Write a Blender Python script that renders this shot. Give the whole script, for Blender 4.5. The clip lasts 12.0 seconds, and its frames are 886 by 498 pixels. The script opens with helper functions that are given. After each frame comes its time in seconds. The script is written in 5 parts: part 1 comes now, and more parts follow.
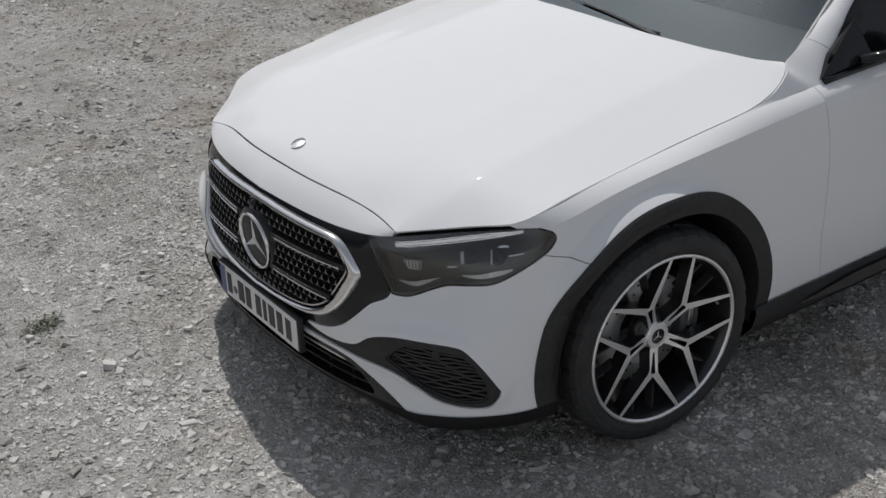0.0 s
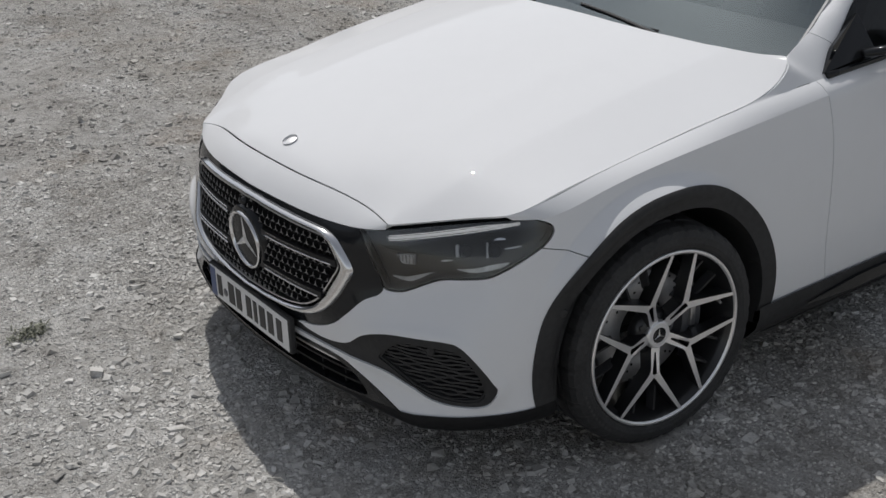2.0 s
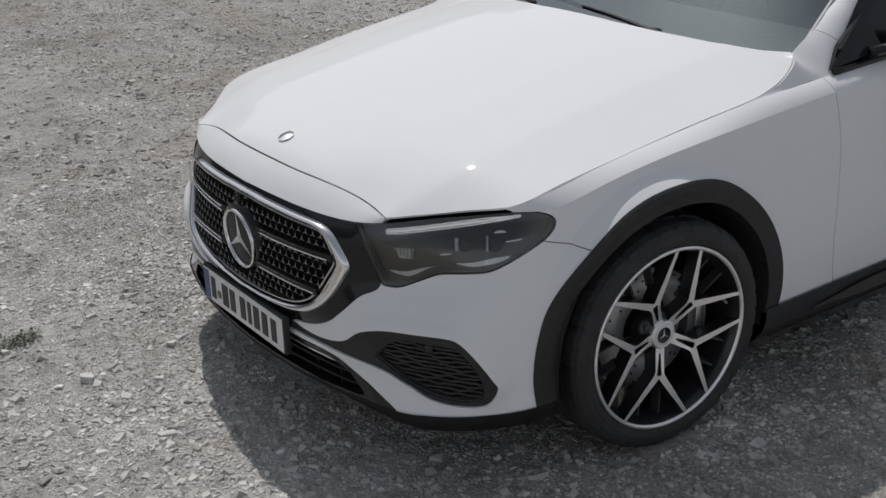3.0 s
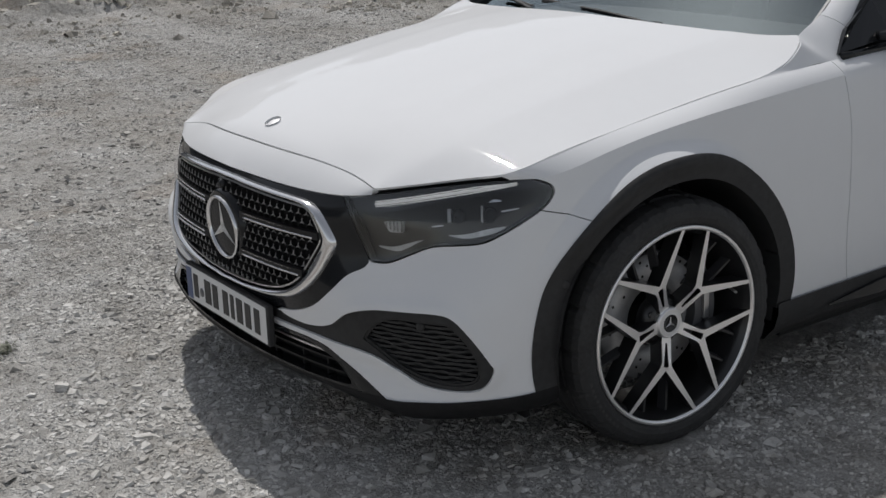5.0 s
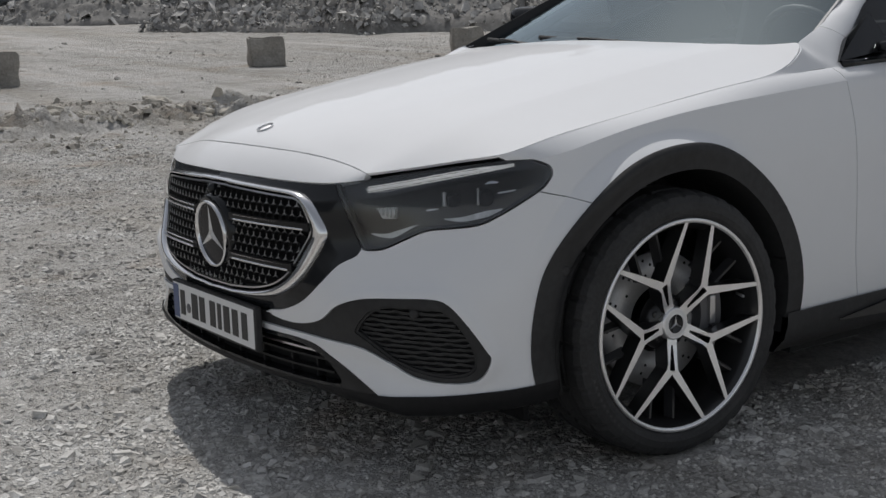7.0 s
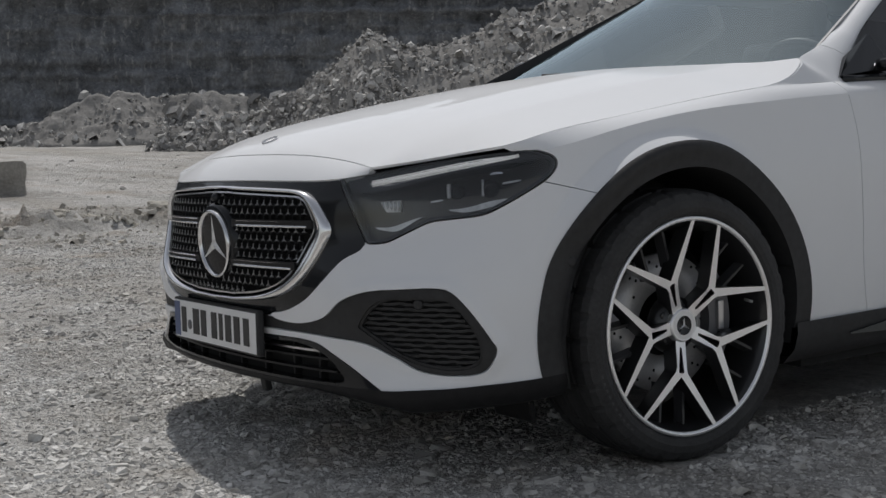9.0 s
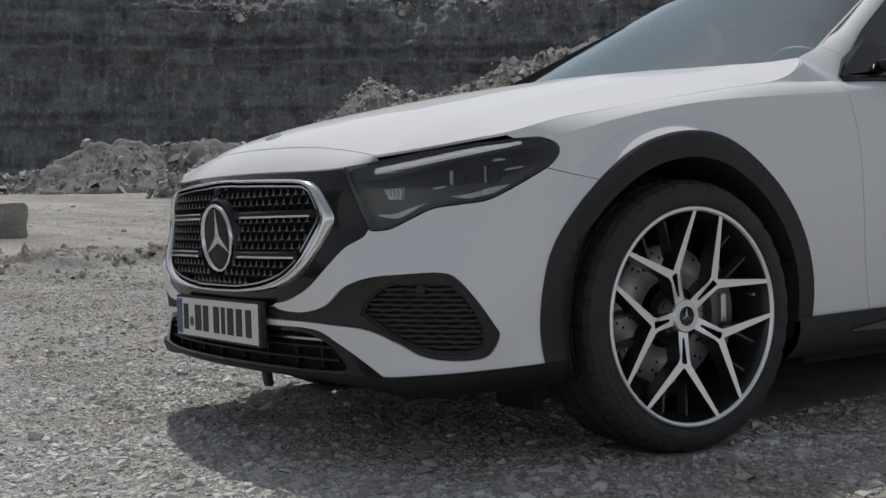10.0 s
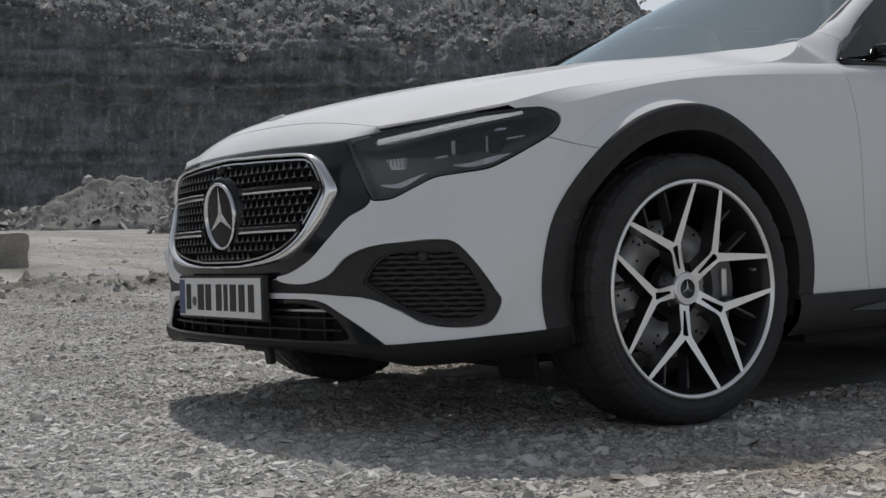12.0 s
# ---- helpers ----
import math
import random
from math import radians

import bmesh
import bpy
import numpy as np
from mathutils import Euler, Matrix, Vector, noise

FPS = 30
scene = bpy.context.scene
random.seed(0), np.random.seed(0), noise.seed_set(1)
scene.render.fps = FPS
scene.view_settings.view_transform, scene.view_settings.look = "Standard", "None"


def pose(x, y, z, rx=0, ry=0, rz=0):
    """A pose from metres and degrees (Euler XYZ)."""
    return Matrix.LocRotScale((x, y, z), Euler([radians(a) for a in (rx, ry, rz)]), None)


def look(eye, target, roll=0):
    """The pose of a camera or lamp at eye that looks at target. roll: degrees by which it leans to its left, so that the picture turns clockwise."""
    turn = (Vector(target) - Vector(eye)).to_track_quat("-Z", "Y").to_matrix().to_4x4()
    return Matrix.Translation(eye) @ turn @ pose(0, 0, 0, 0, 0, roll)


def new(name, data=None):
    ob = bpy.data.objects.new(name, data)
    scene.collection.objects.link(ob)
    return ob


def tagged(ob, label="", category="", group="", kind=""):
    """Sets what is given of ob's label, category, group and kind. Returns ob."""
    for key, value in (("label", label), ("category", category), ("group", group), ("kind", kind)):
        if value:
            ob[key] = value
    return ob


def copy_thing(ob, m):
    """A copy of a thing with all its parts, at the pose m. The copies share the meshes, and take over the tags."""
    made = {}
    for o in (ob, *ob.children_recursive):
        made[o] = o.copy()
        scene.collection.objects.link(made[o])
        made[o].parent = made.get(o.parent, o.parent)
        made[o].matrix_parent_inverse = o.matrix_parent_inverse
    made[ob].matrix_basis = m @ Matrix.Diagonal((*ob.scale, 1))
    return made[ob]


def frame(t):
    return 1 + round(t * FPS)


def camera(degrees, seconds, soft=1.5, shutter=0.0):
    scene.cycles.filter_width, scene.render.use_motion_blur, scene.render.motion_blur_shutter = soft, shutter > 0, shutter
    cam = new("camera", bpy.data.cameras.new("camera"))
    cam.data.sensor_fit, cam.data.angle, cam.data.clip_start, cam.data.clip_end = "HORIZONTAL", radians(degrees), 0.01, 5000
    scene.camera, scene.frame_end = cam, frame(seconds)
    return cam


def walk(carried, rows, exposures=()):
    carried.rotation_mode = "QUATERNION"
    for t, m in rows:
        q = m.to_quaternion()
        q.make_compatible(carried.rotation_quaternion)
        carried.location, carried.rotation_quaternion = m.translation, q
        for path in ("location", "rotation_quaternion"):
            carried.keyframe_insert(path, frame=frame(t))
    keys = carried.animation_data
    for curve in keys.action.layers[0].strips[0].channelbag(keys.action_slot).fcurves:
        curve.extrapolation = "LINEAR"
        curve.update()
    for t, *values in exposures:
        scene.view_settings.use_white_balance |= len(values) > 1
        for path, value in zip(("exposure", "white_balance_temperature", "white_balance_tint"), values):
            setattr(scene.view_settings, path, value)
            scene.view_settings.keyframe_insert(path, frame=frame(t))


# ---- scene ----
cam = camera(40.3, 12.0)
PATH = [
    (0, (3.1129, -2.3155, 2.1848), (1.6889, -1.318, 1.332), -1.6),
    (0.5, (3.1121, -2.3125, 2.1712), (1.6881, -1.315, 1.3194), -1.6),
    (1, (3.1084, -2.3085, 2.1383), (1.6816, -1.308, 1.2952), -1.6),
    (1.5, (3.105, -2.2986, 2.0928), (1.6698, -1.2929, 1.271), -1.7),
    (2, (3.0939, -2.2884, 2.0309), (1.6493, -1.2744, 1.2361), -1.7),
    (2.5, (3.0847, -2.2783, 1.9592), (1.6278, -1.2579, 1.1945), -1.6),
    (3, (3.0704, -2.2718, 1.8828), (1.6053, -1.2414, 1.148), -1.6),
    (5, (3.0405, -2.2287, 1.5014), (1.5275, -1.165, 0.9293), -1.6),
    (5.5, (3.034, -2.2226, 1.393), (1.5089, -1.1486, 0.8731), -1.6),
    (6, (3.0322, -2.2186, 1.2807), (1.494, -1.1353, 0.8228), -1.6),
    (6.5, (3.0304, -2.2156, 1.1887), (1.4829, -1.1241, 0.788), -1.6),
    (7, (3.0304, -2.2166, 1.0871), (1.4736, -1.116, 0.7492), -1.6),
    (9, (3.0333, -2.2361, 0.7715), (1.4579, -1.1201, 0.6331), -1.7),
    (9.5, (3.0368, -2.244, 0.6989), (1.4596, -1.126, 0.6021), -1.7),
    (10, (3.0384, -2.2528, 0.6186), (1.4612, -1.1328, 0.5624), -1.6),
    (10.5, (3.0438, -2.2608, 0.5537), (1.4658, -1.1388, 0.5276), -1.7),
    (11, (3.0474, -2.2678, 0.4985), (1.4704, -1.1439, 0.4937), -1.7),
    (11.5, (3.0492, -2.2698, 0.4666), (1.4722, -1.1469, 0.4714), -1.7),
    (12, (3.0492, -2.2708, 0.4501), (1.4711, -1.1488, 0.4579), -1.6),
]
walk(cam, [(t, look(eye, target, roll)) for t, eye, target, roll in PATH])

# ---- light: high sun from behind the far side, clear sky ----
SUN = Vector((-.60, .25, 1.0)).normalized()
sun = new("sun", bpy.data.lights.new("sun", "SUN"))
sun.data.energy, sun.data.angle, sun.data.color = 2.95, radians(.55), (1.0, .965, .92)
sun.matrix_world = look(SUN * 50, (0, 0, 0))
world = bpy.data.worlds.new("sky")
scene.world = world
world.use_nodes = True
wn = world.node_tree.nodes
sky = wn.new("ShaderNodeTexSky")
sky.sky_type, sky.sun_disc = "NISHITA", False
sky.sun_elevation, sky.sun_rotation = math.asin(SUN.z), math.atan2(SUN.x, SUN.y)
hue = wn.new("ShaderNodeHueSaturation")
hue.inputs["Saturation"].default_value = .32
world.node_tree.links.new(sky.outputs["Color"], hue.inputs["Color"])
world.node_tree.links.new(hue.outputs["Color"], wn["Background"].inputs["Color"])
wn["Background"].inputs["Strength"].default_value = .112
scene.view_settings.exposure = -.31


# ---- materials ----
def mat(name, colour, rough=.5, metal=0.0, vary=.0, scale=8.0, bump=.0, bump_scale=60.0, coat=0.0, spec=.5, random_vary=0.0, colour2=None):
    """A principled material: colour varied by noise at two scales, relief by noise, optional clear coat."""
    m = bpy.data.materials.new(name)
    m.use_nodes = True
    n, l = m.node_tree.nodes, m.node_tree.links
    p = n["Principled BSDF"]
    p.inputs["Base Color"].default_value = (*colour, 1)
    p.inputs["Roughness"].default_value, p.inputs["Metallic"].default_value = rough, metal
    p.inputs["Specular IOR Level"].default_value = spec
    p.inputs["Coat Weight"].default_value, p.inputs["Coat Roughness"].default_value = coat, .02
    tc = n.new("ShaderNodeTexCoord")
    if vary or random_vary or colour2:
        big, small = n.new("ShaderNodeTexNoise"), n.new("ShaderNodeTexNoise")
        for t, s in ((big, scale), (small, scale * 9)):
            t.inputs["Scale"].default_value, t.inputs["Detail"].default_value = s, 6
            l.new(tc.outputs["Object"], t.inputs["Vector"])
        add = n.new("ShaderNodeMath")
        add.operation = "ADD"
        l.new(big.outputs["Fac"], add.inputs[0]), l.new(small.outputs["Fac"], add.inputs[1])
        ramp = n.new("ShaderNodeMapRange")
        ramp.inputs["From Min"].default_value, ramp.inputs["From Max"].default_value = .7, 1.3
        l.new(add.outputs[0], ramp.inputs["Value"])
        mix = n.new("ShaderNodeMix")
        mix.data_type = "RGBA"
        a = colour2 or tuple(c * (1 - vary) for c in colour)
        b = colour if colour2 else tuple(min(1, c * (1 + vary)) for c in colour)
        mix.inputs[6].default_value, mix.inputs[7].default_value = (*a, 1), (*b, 1)
        l.new(ramp.outputs[0], mix.inputs[0])
        out = mix.outputs[2]
        if random_vary:
            geo, hsv, mr = n.new("ShaderNodeNewGeometry"), n.new("ShaderNodeHueSaturation"), n.new("ShaderNodeMapRange")
            mr.inputs["To Min"].default_value, mr.inputs["To Max"].default_value = 1 - random_vary, 1 + random_vary
            l.new(geo.outputs["Random Per Island"], mr.inputs["Value"])
            l.new(mr.outputs[0], hsv.inputs["Value"]), l.new(out, hsv.inputs["Color"])
            out = hsv.outputs[0]
        l.new(out, p.inputs["Base Color"])
    if bump:
        t, b = n.new("ShaderNodeTexNoise"), n.new("ShaderNodeBump")
        t.inputs["Scale"].default_value, t.inputs["Detail"].default_value = bump_scale, 8
        b.inputs["Strength"].default_value, b.inputs["Distance"].default_value = min(1, bump), .01
        l.new(tc.outputs["Object"], t.inputs["Vector"])
        l.new(t.outputs["Fac"], b.inputs["Height"]), l.new(b.outputs[0], p.inputs["Normal"])
    return m


PAINT = mat("white_paint", (.815, .825, .845), .6, coat=.55, spec=0.0, vary=.008, scale=1.5)
BLACK = mat("black_cladding", (.033, .033, .034), .62, spec=.35, vary=.25, scale=6, bump=.15, bump_scale=900)
LIP = mat("satin_black_lip", (.016, .016, .017), .5, spec=.15, vary=.2, scale=6)
GLOSS = mat("gloss_black", (.014, .015, .017), .08, spec=.4)
COMB = mat("grille_black", (.016, .016, .017), .45, spec=.25)
EMBLEMDARK = mat("emblem_black", (.016, .016, .018), .16, spec=.12)
SEAL = mat("rubber_seal", (.06, .06, .062), .9, spec=.0)
EDGETRIM = mat("grey_edge_trim", (.34, .34, .35), .5, spec=.3)
STUDS = mat("stud_silver", (.55, .55, .56), .42, .85)
# near-black for hidden parts and for sheets standing in for shaded depth
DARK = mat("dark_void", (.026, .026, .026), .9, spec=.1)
CHROME = mat("chrome", (.80, .80, .81), .10, 1.0)
SATIN = mat("satin_chrome", (.62, .62, .63), .28, 1.0)
RUBBER = mat("tyre_rubber", (.034, .034, .035), .66, spec=.4, vary=.3, scale=12, bump=.2, bump_scale=300)
RIMSILVER = mat("machined_alloy", (.88, .88, .89), .34, .85, vary=.04, scale=30)
RIMBLACK = mat("black_alloy", (.018, .018, .019), .28, coat=.3)
DISC = mat("brake_disc_steel", (.50, .50, .51), .5, .55, vary=.1, scale=20)
CALIPER = mat("caliper_grey", (.16, .16, .17), .45, .5)
CALIPERDARK = mat("tyre_mark", (.05, .05, .05), .7)
PLATEWHITE = mat("plate_white", (.76, .76, .76), .45, vary=.03)
PLATEBLACK = mat("plate_black", (.03, .03, .03), .5)
PLATEBLUE = mat("plate_blue", (.10, .13, .24), .5)
LIGHTGUIDE = mat("light_guide", (.92, .92, .93), .18, .15)
glow = LIGHTGUIDE.node_tree.nodes["Principled BSDF"]
glow.inputs["Emission Color"].default_value, glow.inputs["Emission Strength"].default_value = (1, .99, .97, 1), .22
THIN = mat("thin_spoke_grey", (.045, .045, .048), .30, .3)
CAPRING = mat("cap_silver", (.80, .80, .81), .5, .6)
LASH = mat("lamp_trim", (.78, .775, .76), .25, .35, vary=.35, scale=40)
LAMPGREY = mat("lamp_bezel", (.040, .042, .046), .22, .3)
LAMPDARK = mat("lamp_dark", (.026, .026, .026), .3)
# the tray's brown tint stands in for sunlit ground mirrored in the lens
LAMPBELLY = mat("lamp_tray_mirrored_ground", (.070, .064, .056), .25, .2, vary=.15, scale=6)
SEATLEATHER = mat("seat_leather", (.10, .10, .10), .55, vary=.1)
DASH = mat("dashboard_black", (.03, .03, .032), .7, vary=.1)
BLOCKSTONE = mat("block_stone", (.30, .285, .26), .95, vary=.25, scale=2.5, bump=.8, bump_scale=9)


def glass(name, tint, rough=.0, ior=1.5, sheen=(1, 1, 1)):
    m = bpy.data.materials.new(name)
    m.use_nodes = True
    n, l = m.node_tree.nodes, m.node_tree.links
    n.remove(n["Principled BSDF"])
    t, g, mx, fr = n.new("ShaderNodeBsdfTransparent"), n.new("ShaderNodeBsdfGlossy"), n.new("ShaderNodeMixShader"), n.new("ShaderNodeFresnel")
    t.inputs["Color"].default_value = (*tint, 1)
    g.inputs["Roughness"].default_value = rough
    g.inputs["Color"].default_value = (*sheen, 1)
    fr.inputs["IOR"].default_value = ior
    l.new(fr.outputs[0], mx.inputs[0]), l.new(t.outputs[0], mx.inputs[1]), l.new(g.outputs[0], mx.inputs[2])
    l.new(mx.outputs[0], n["Material Output"].inputs["Surface"])
    return m


LENS = glass("lamp_lens", (.90, .91, .92), .0, 1.7)
WINDSCREEN = glass("windscreen_glass", (.66, .73, .76), .0, 2.35, (.80, .94, 1.0))
SIDEGLASS = glass("dark_side_glass", (.34, .36, .37))


# ---- mesh helpers ----
def mesh_of(name, verts, faces, material, smooth=True):
    me = bpy.data.meshes.new(name)
    me.from_pydata([tuple(map(float, v)) for v in verts], [], [list(map(int, f)) for f in faces])
    me.materials.append(material)
    if smooth:
        me.polygons.foreach_set("use_smooth", [True] * len(me.polygons))
    me.update()
    return me


def child(name, me, parent, label="", m=None):
    ob = new(name, me)
    ob.parent = parent
    if m is not None:
        ob.matrix_basis = m
    if label:
        ob["label"] = label
    return ob


def part(name, bm, material, parent, label="", m=None, smooth=False):
    me = bpy.data.meshes.new(name)
    bm.to_mesh(me)
    bm.free()
    me.materials.append(material)
    if smooth:
        me.polygons.foreach_set("use_smooth", [True] * len(me.polygons))
    return child(name, me, parent, label, m)


def box_bm(sx, sy, sz, at=(0, 0, 0), bevel=.0, segments=2):
    bm = bmesh.new()
    bmesh.ops.create_cube(bm, size=1)
    bmesh.ops.scale(bm, vec=(sx, sy, sz), verts=bm.verts)
    if bevel:
        bmesh.ops.bevel(bm, geom=bm.edges[:], offset=bevel, segments=segments, affect="EDGES", profile=.6)
    bmesh.ops.translate(bm, vec=at, verts=bm.verts)
    return bm


def grid_mesh(points):
    """A (rows, columns, 3) grid of points as vertices and quads."""
    r, c = points.shape[:2]
    i = np.arange(r * c).reshape(r, c)
    return points.reshape(-1, 3), np.stack([i[:-1, :-1], i[:-1, 1:], i[1:, 1:], i[1:, :-1]], -1).reshape(-1, 4).tolist()


def clip(mesh, f):
    """Keeps the part of (verts, faces) where f(verts) < 0, cutting faces along f = 0."""
    verts, faces = mesh
    d = f(verts)
    extra, made, out = [], {}, []
    n = len(verts)
    inside = d < 0
    for face in faces:
        k = [inside[i] for i in face]
        if all(k):
            out.append(face)
        elif any(k):
            poly = []
            for a, b, ka, kb in zip(face, face[1:] + face[:1], k, k[1:] + k[:1]):
                if ka:
                    poly.append(a)
                if ka != kb:
                    key = (a, b) if a < b else (b, a)
                    if key not in made:
                        w = d[a] / (d[a] - d[b])
                        made[key] = n + len(extra)
                        extra.append(verts[a] * (1 - w) + verts[b] * w)
                    poly.append(made[key])
            if len(poly) > 2:
                out.append(poly)
    allv = np.vstack([verts, extra]) if extra else verts
    used = sorted({i for p in out for i in p})
    back = {o: i for i, o in enumerate(used)}
    return allv[used], [[back[i] for i in p] for p in out]


def normals(mesh):
    v, faces = mesh
    nn = np.zeros_like(v)
    for p in faces:
        c = np.cross(v[p[1]] - v[p[0]], v[p[-1]] - v[p[0]])
        for i in p:
            nn[i] += c
    return nn / np.maximum(np.linalg.norm(nn, axis=1), 1e-12)[:, None]


def rim_edges(mesh):
    seen = {}
    for p in mesh[1]:
        for a, b in zip(p, p[1:] + p[:1]):
            key = (min(a, b), max(a, b))
            seen[key] = None if key in seen else (a, b)
    return [e for e in seen.values() if e]


def thick(mesh, depth, lift=0.0, back=False):
    """Turns every free edge inwards by depth, as the returned edge of a panel; lift moves the skin outwards first."""
    v, faces = mesh
    nn = normals(mesh)
    v = v + nn * lift
    edges = rim_edges((v, faces))
    ids = sorted({i for e in edges for i in e})
    top = {i: len(v) + k for k, i in enumerate(ids)}
    low = {i: len(v) + len(ids) + k for k, i in enumerate(ids)}
    allv = np.vstack([v, v[ids], v[ids] - nn[ids] * depth])
    walls = [[top[b], top[a], low[a], low[b]] for a, b in edges]
    if back:
        n0 = len(allv)
        allv = np.vstack([allv, v - nn * depth])
        return allv, faces + walls + [[i + n0 for i in reversed(p)] for p in faces]
    return allv, faces + walls


def outline(points, steps=8):
    """A smooth closed curve through points (uniform Catmull-Rom); a doubled point makes a corner."""
    p = np.array(points, float)
    n, out = len(p), []
    for i in range(n):
        a, b, c, d = p[i - 1], p[i], p[(i + 1) % n], p[(i + 2) % n]
        if np.allclose(b, c):
            continue
        if np.allclose(a, b):
            a = 2 * b - c
        if np.allclose(c, d):
            d = 2 * c - b
        for t in np.arange(steps) / steps:
            out.append(.5 * (2 * b + (c - a) * t + (2 * a - 5 * b + 4 * c - d) * t * t + (3 * b - a - 3 * c + d) * t ** 3))
    return np.array(out)


def distance(q, poly):
    """Signed distance of points q (n, 2) from a closed outline: minus inside."""
    best, odd = np.full(len(q), 1e9), np.zeros(len(q), bool)
    for a, b in zip(poly, np.roll(poly, -1, 0)):
        e = b - a
        t = np.clip(((q - a) @ e) / max(e @ e, 1e-12), 0, 1)
        best = np.minimum(best, np.hypot(*(q - a - t[:, None] * e).T))
        if a[1] != b[1]:
            odd ^= ((a[1] > q[:, 1]) != (b[1] > q[:, 1])) & (q[:, 0] < e[0] * (q[:, 1] - a[1]) / e[1] + a[0])
    return np.where(odd, -best, best)


def swept(path, section, close=False, scale=None):
    """A tube: the flat section (k, 2) carried along the path (n, 3), upright as far as it can be."""
    path = np.asarray(path, float)
    n, k = len(path), len(section)
    tan = np.gradient(path, axis=0) if not close else np.roll(path, -1, 0) - np.roll(path, 1, 0)
    tan /= np.linalg.norm(tan, axis=1)[:, None]
    side = np.cross(tan, (0, 0, 1.0))
    bad = np.linalg.norm(side, axis=1) < 1e-3
    side[bad] = (1, 0, 0)
    side /= np.linalg.norm(side, axis=1)[:, None]
    up = np.cross(side, tan)
    s = np.ones(n) if scale is None else np.asarray(scale)
    v = path[:, None] + s[:, None, None] * (side[:, None] * section[None, :, :1] + up[:, None] * section[None, :, 1:])
    faces = []
    for i in range(n if close else n - 1):
        for j in range(k):
            a, b = i * k + j, i * k + (j + 1) % k
            c, d = ((i + 1) % n) * k + (j + 1) % k, ((i + 1) % n) * k + j
            faces.append([a, b, c, d])
    if not close:
        faces += [list(range(k))[::-1], [(n - 1) * k + j for j in range(k)]]
    return v.reshape(-1, 3), faces


def round_section(r, k=10, flat=1.0):
    a = np.linspace(0, 2 * np.pi, k, endpoint=False)
    return np.stack([r * np.cos(a), r * flat * np.sin(a)], 1)


def lathe(profile, k=64, close=False):
    """Turns a profile of (x along the axle, radius) about the x axis."""
    p = np.array(profile, float)
    a = np.linspace(0, 2 * np.pi, k, endpoint=False)
    v = np.stack([np.repeat(p[None, :, 0], k, 0), p[None, :, 1] * np.cos(a)[:, None], p[None, :, 1] * np.sin(a)[:, None]], -1)
    m, faces = len(p), []
    for i in range(k):
        for j in range(m if close else m - 1):
            faces.append([i * m + j, i * m + (j + 1) % m, ((i + 1) % k) * m + (j + 1) % m, ((i + 1) % k) * m + j])
    return v.reshape(-1, 3), faces


def quick_mesh(name, verts, quads, material):
    """A mesh straight from arrays: (n, 3) points and (m, 4) corners, flat shaded."""
    me = bpy.data.meshes.new(name)
    me.vertices.add(len(verts))
    me.vertices.foreach_set("co", np.asarray(verts, np.float32).ravel())
    me.loops.add(quads.size)
    me.loops.foreach_set("vertex_index", np.asarray(quads, np.int32).ravel())
    me.polygons.add(len(quads))
    me.polygons.foreach_set("loop_start", np.arange(len(quads), dtype=np.int32) * 4)
    me.materials.append(material)
    me.update(calc_edges=True)
    me.validate()
    me.polygons.foreach_set("use_smooth", [False] * len(me.polygons))
    return me


CUBE_V = np.array([(x, y, z) for z in (-1, 1) for y in (-1, 1) for x in (-1, 1)], float)
# stones lie on their undersides, which are left open
CUBE_F = np.array([(4, 5, 7, 6), (0, 1, 5, 4), (2, 6, 7, 3), (0, 4, 6, 2), (1, 3, 7, 5)])


def shards(centres, sizes, rng, flat=.5, lie=.35):
    """Angular stones: jittered, flattened blocks at the centres, each turned at random and lying mostly flat."""
    n = len(centres)
    v = CUBE_V[None] * (1 + rng.uniform(-.50, .25, (n, 8, 3)))
    top = rng.uniform(.5, 1.0, (n, 1, 2))
    v[:, 4:, :2] *= top
    v *= (np.stack([np.ones(n), rng.uniform(.55, .95, n), rng.uniform(.6, 1.4, n) * flat], 1) * sizes[:, None] / 2)[:, None]
    a, b, c = rng.uniform(0, 2 * np.pi, n), rng.normal(0, lie, n), rng.normal(0, lie, n)
    ca, sa, cb, sb, cc, sc = np.cos(a), np.sin(a), np.cos(b), np.sin(b), np.cos(c), np.sin(c)
    o, z = np.ones(n), np.zeros(n)
    rx = np.stack([np.stack([o, z, z], -1), np.stack([z, cb, -sb], -1), np.stack([z, sb, cb], -1)], 1)
    ry = np.stack([np.stack([cc, z, sc], -1), np.stack([z, o, z], -1), np.stack([-sc, z, cc], -1)], 1)
    rz = np.stack([np.stack([ca, -sa, z], -1), np.stack([sa, ca, z], -1), np.stack([z, z, o], -1)], 1)
    v = np.einsum("nij,nkj->nki", rz @ rx @ ry, v) + centres[:, None]
    return v.reshape(-1, 3), (CUBE_F[None] + 8 * np.arange(n)[:, None, None]).reshape(-1, 4)


def joined(*meshes):
    v, f, n = [], [], 0
    for mv, mf in meshes:
        v.append(np.asarray(mv, float))
        f += [[i + n for i in p] for p in mf]
        n += len(mv)
    return np.vstack(v), f


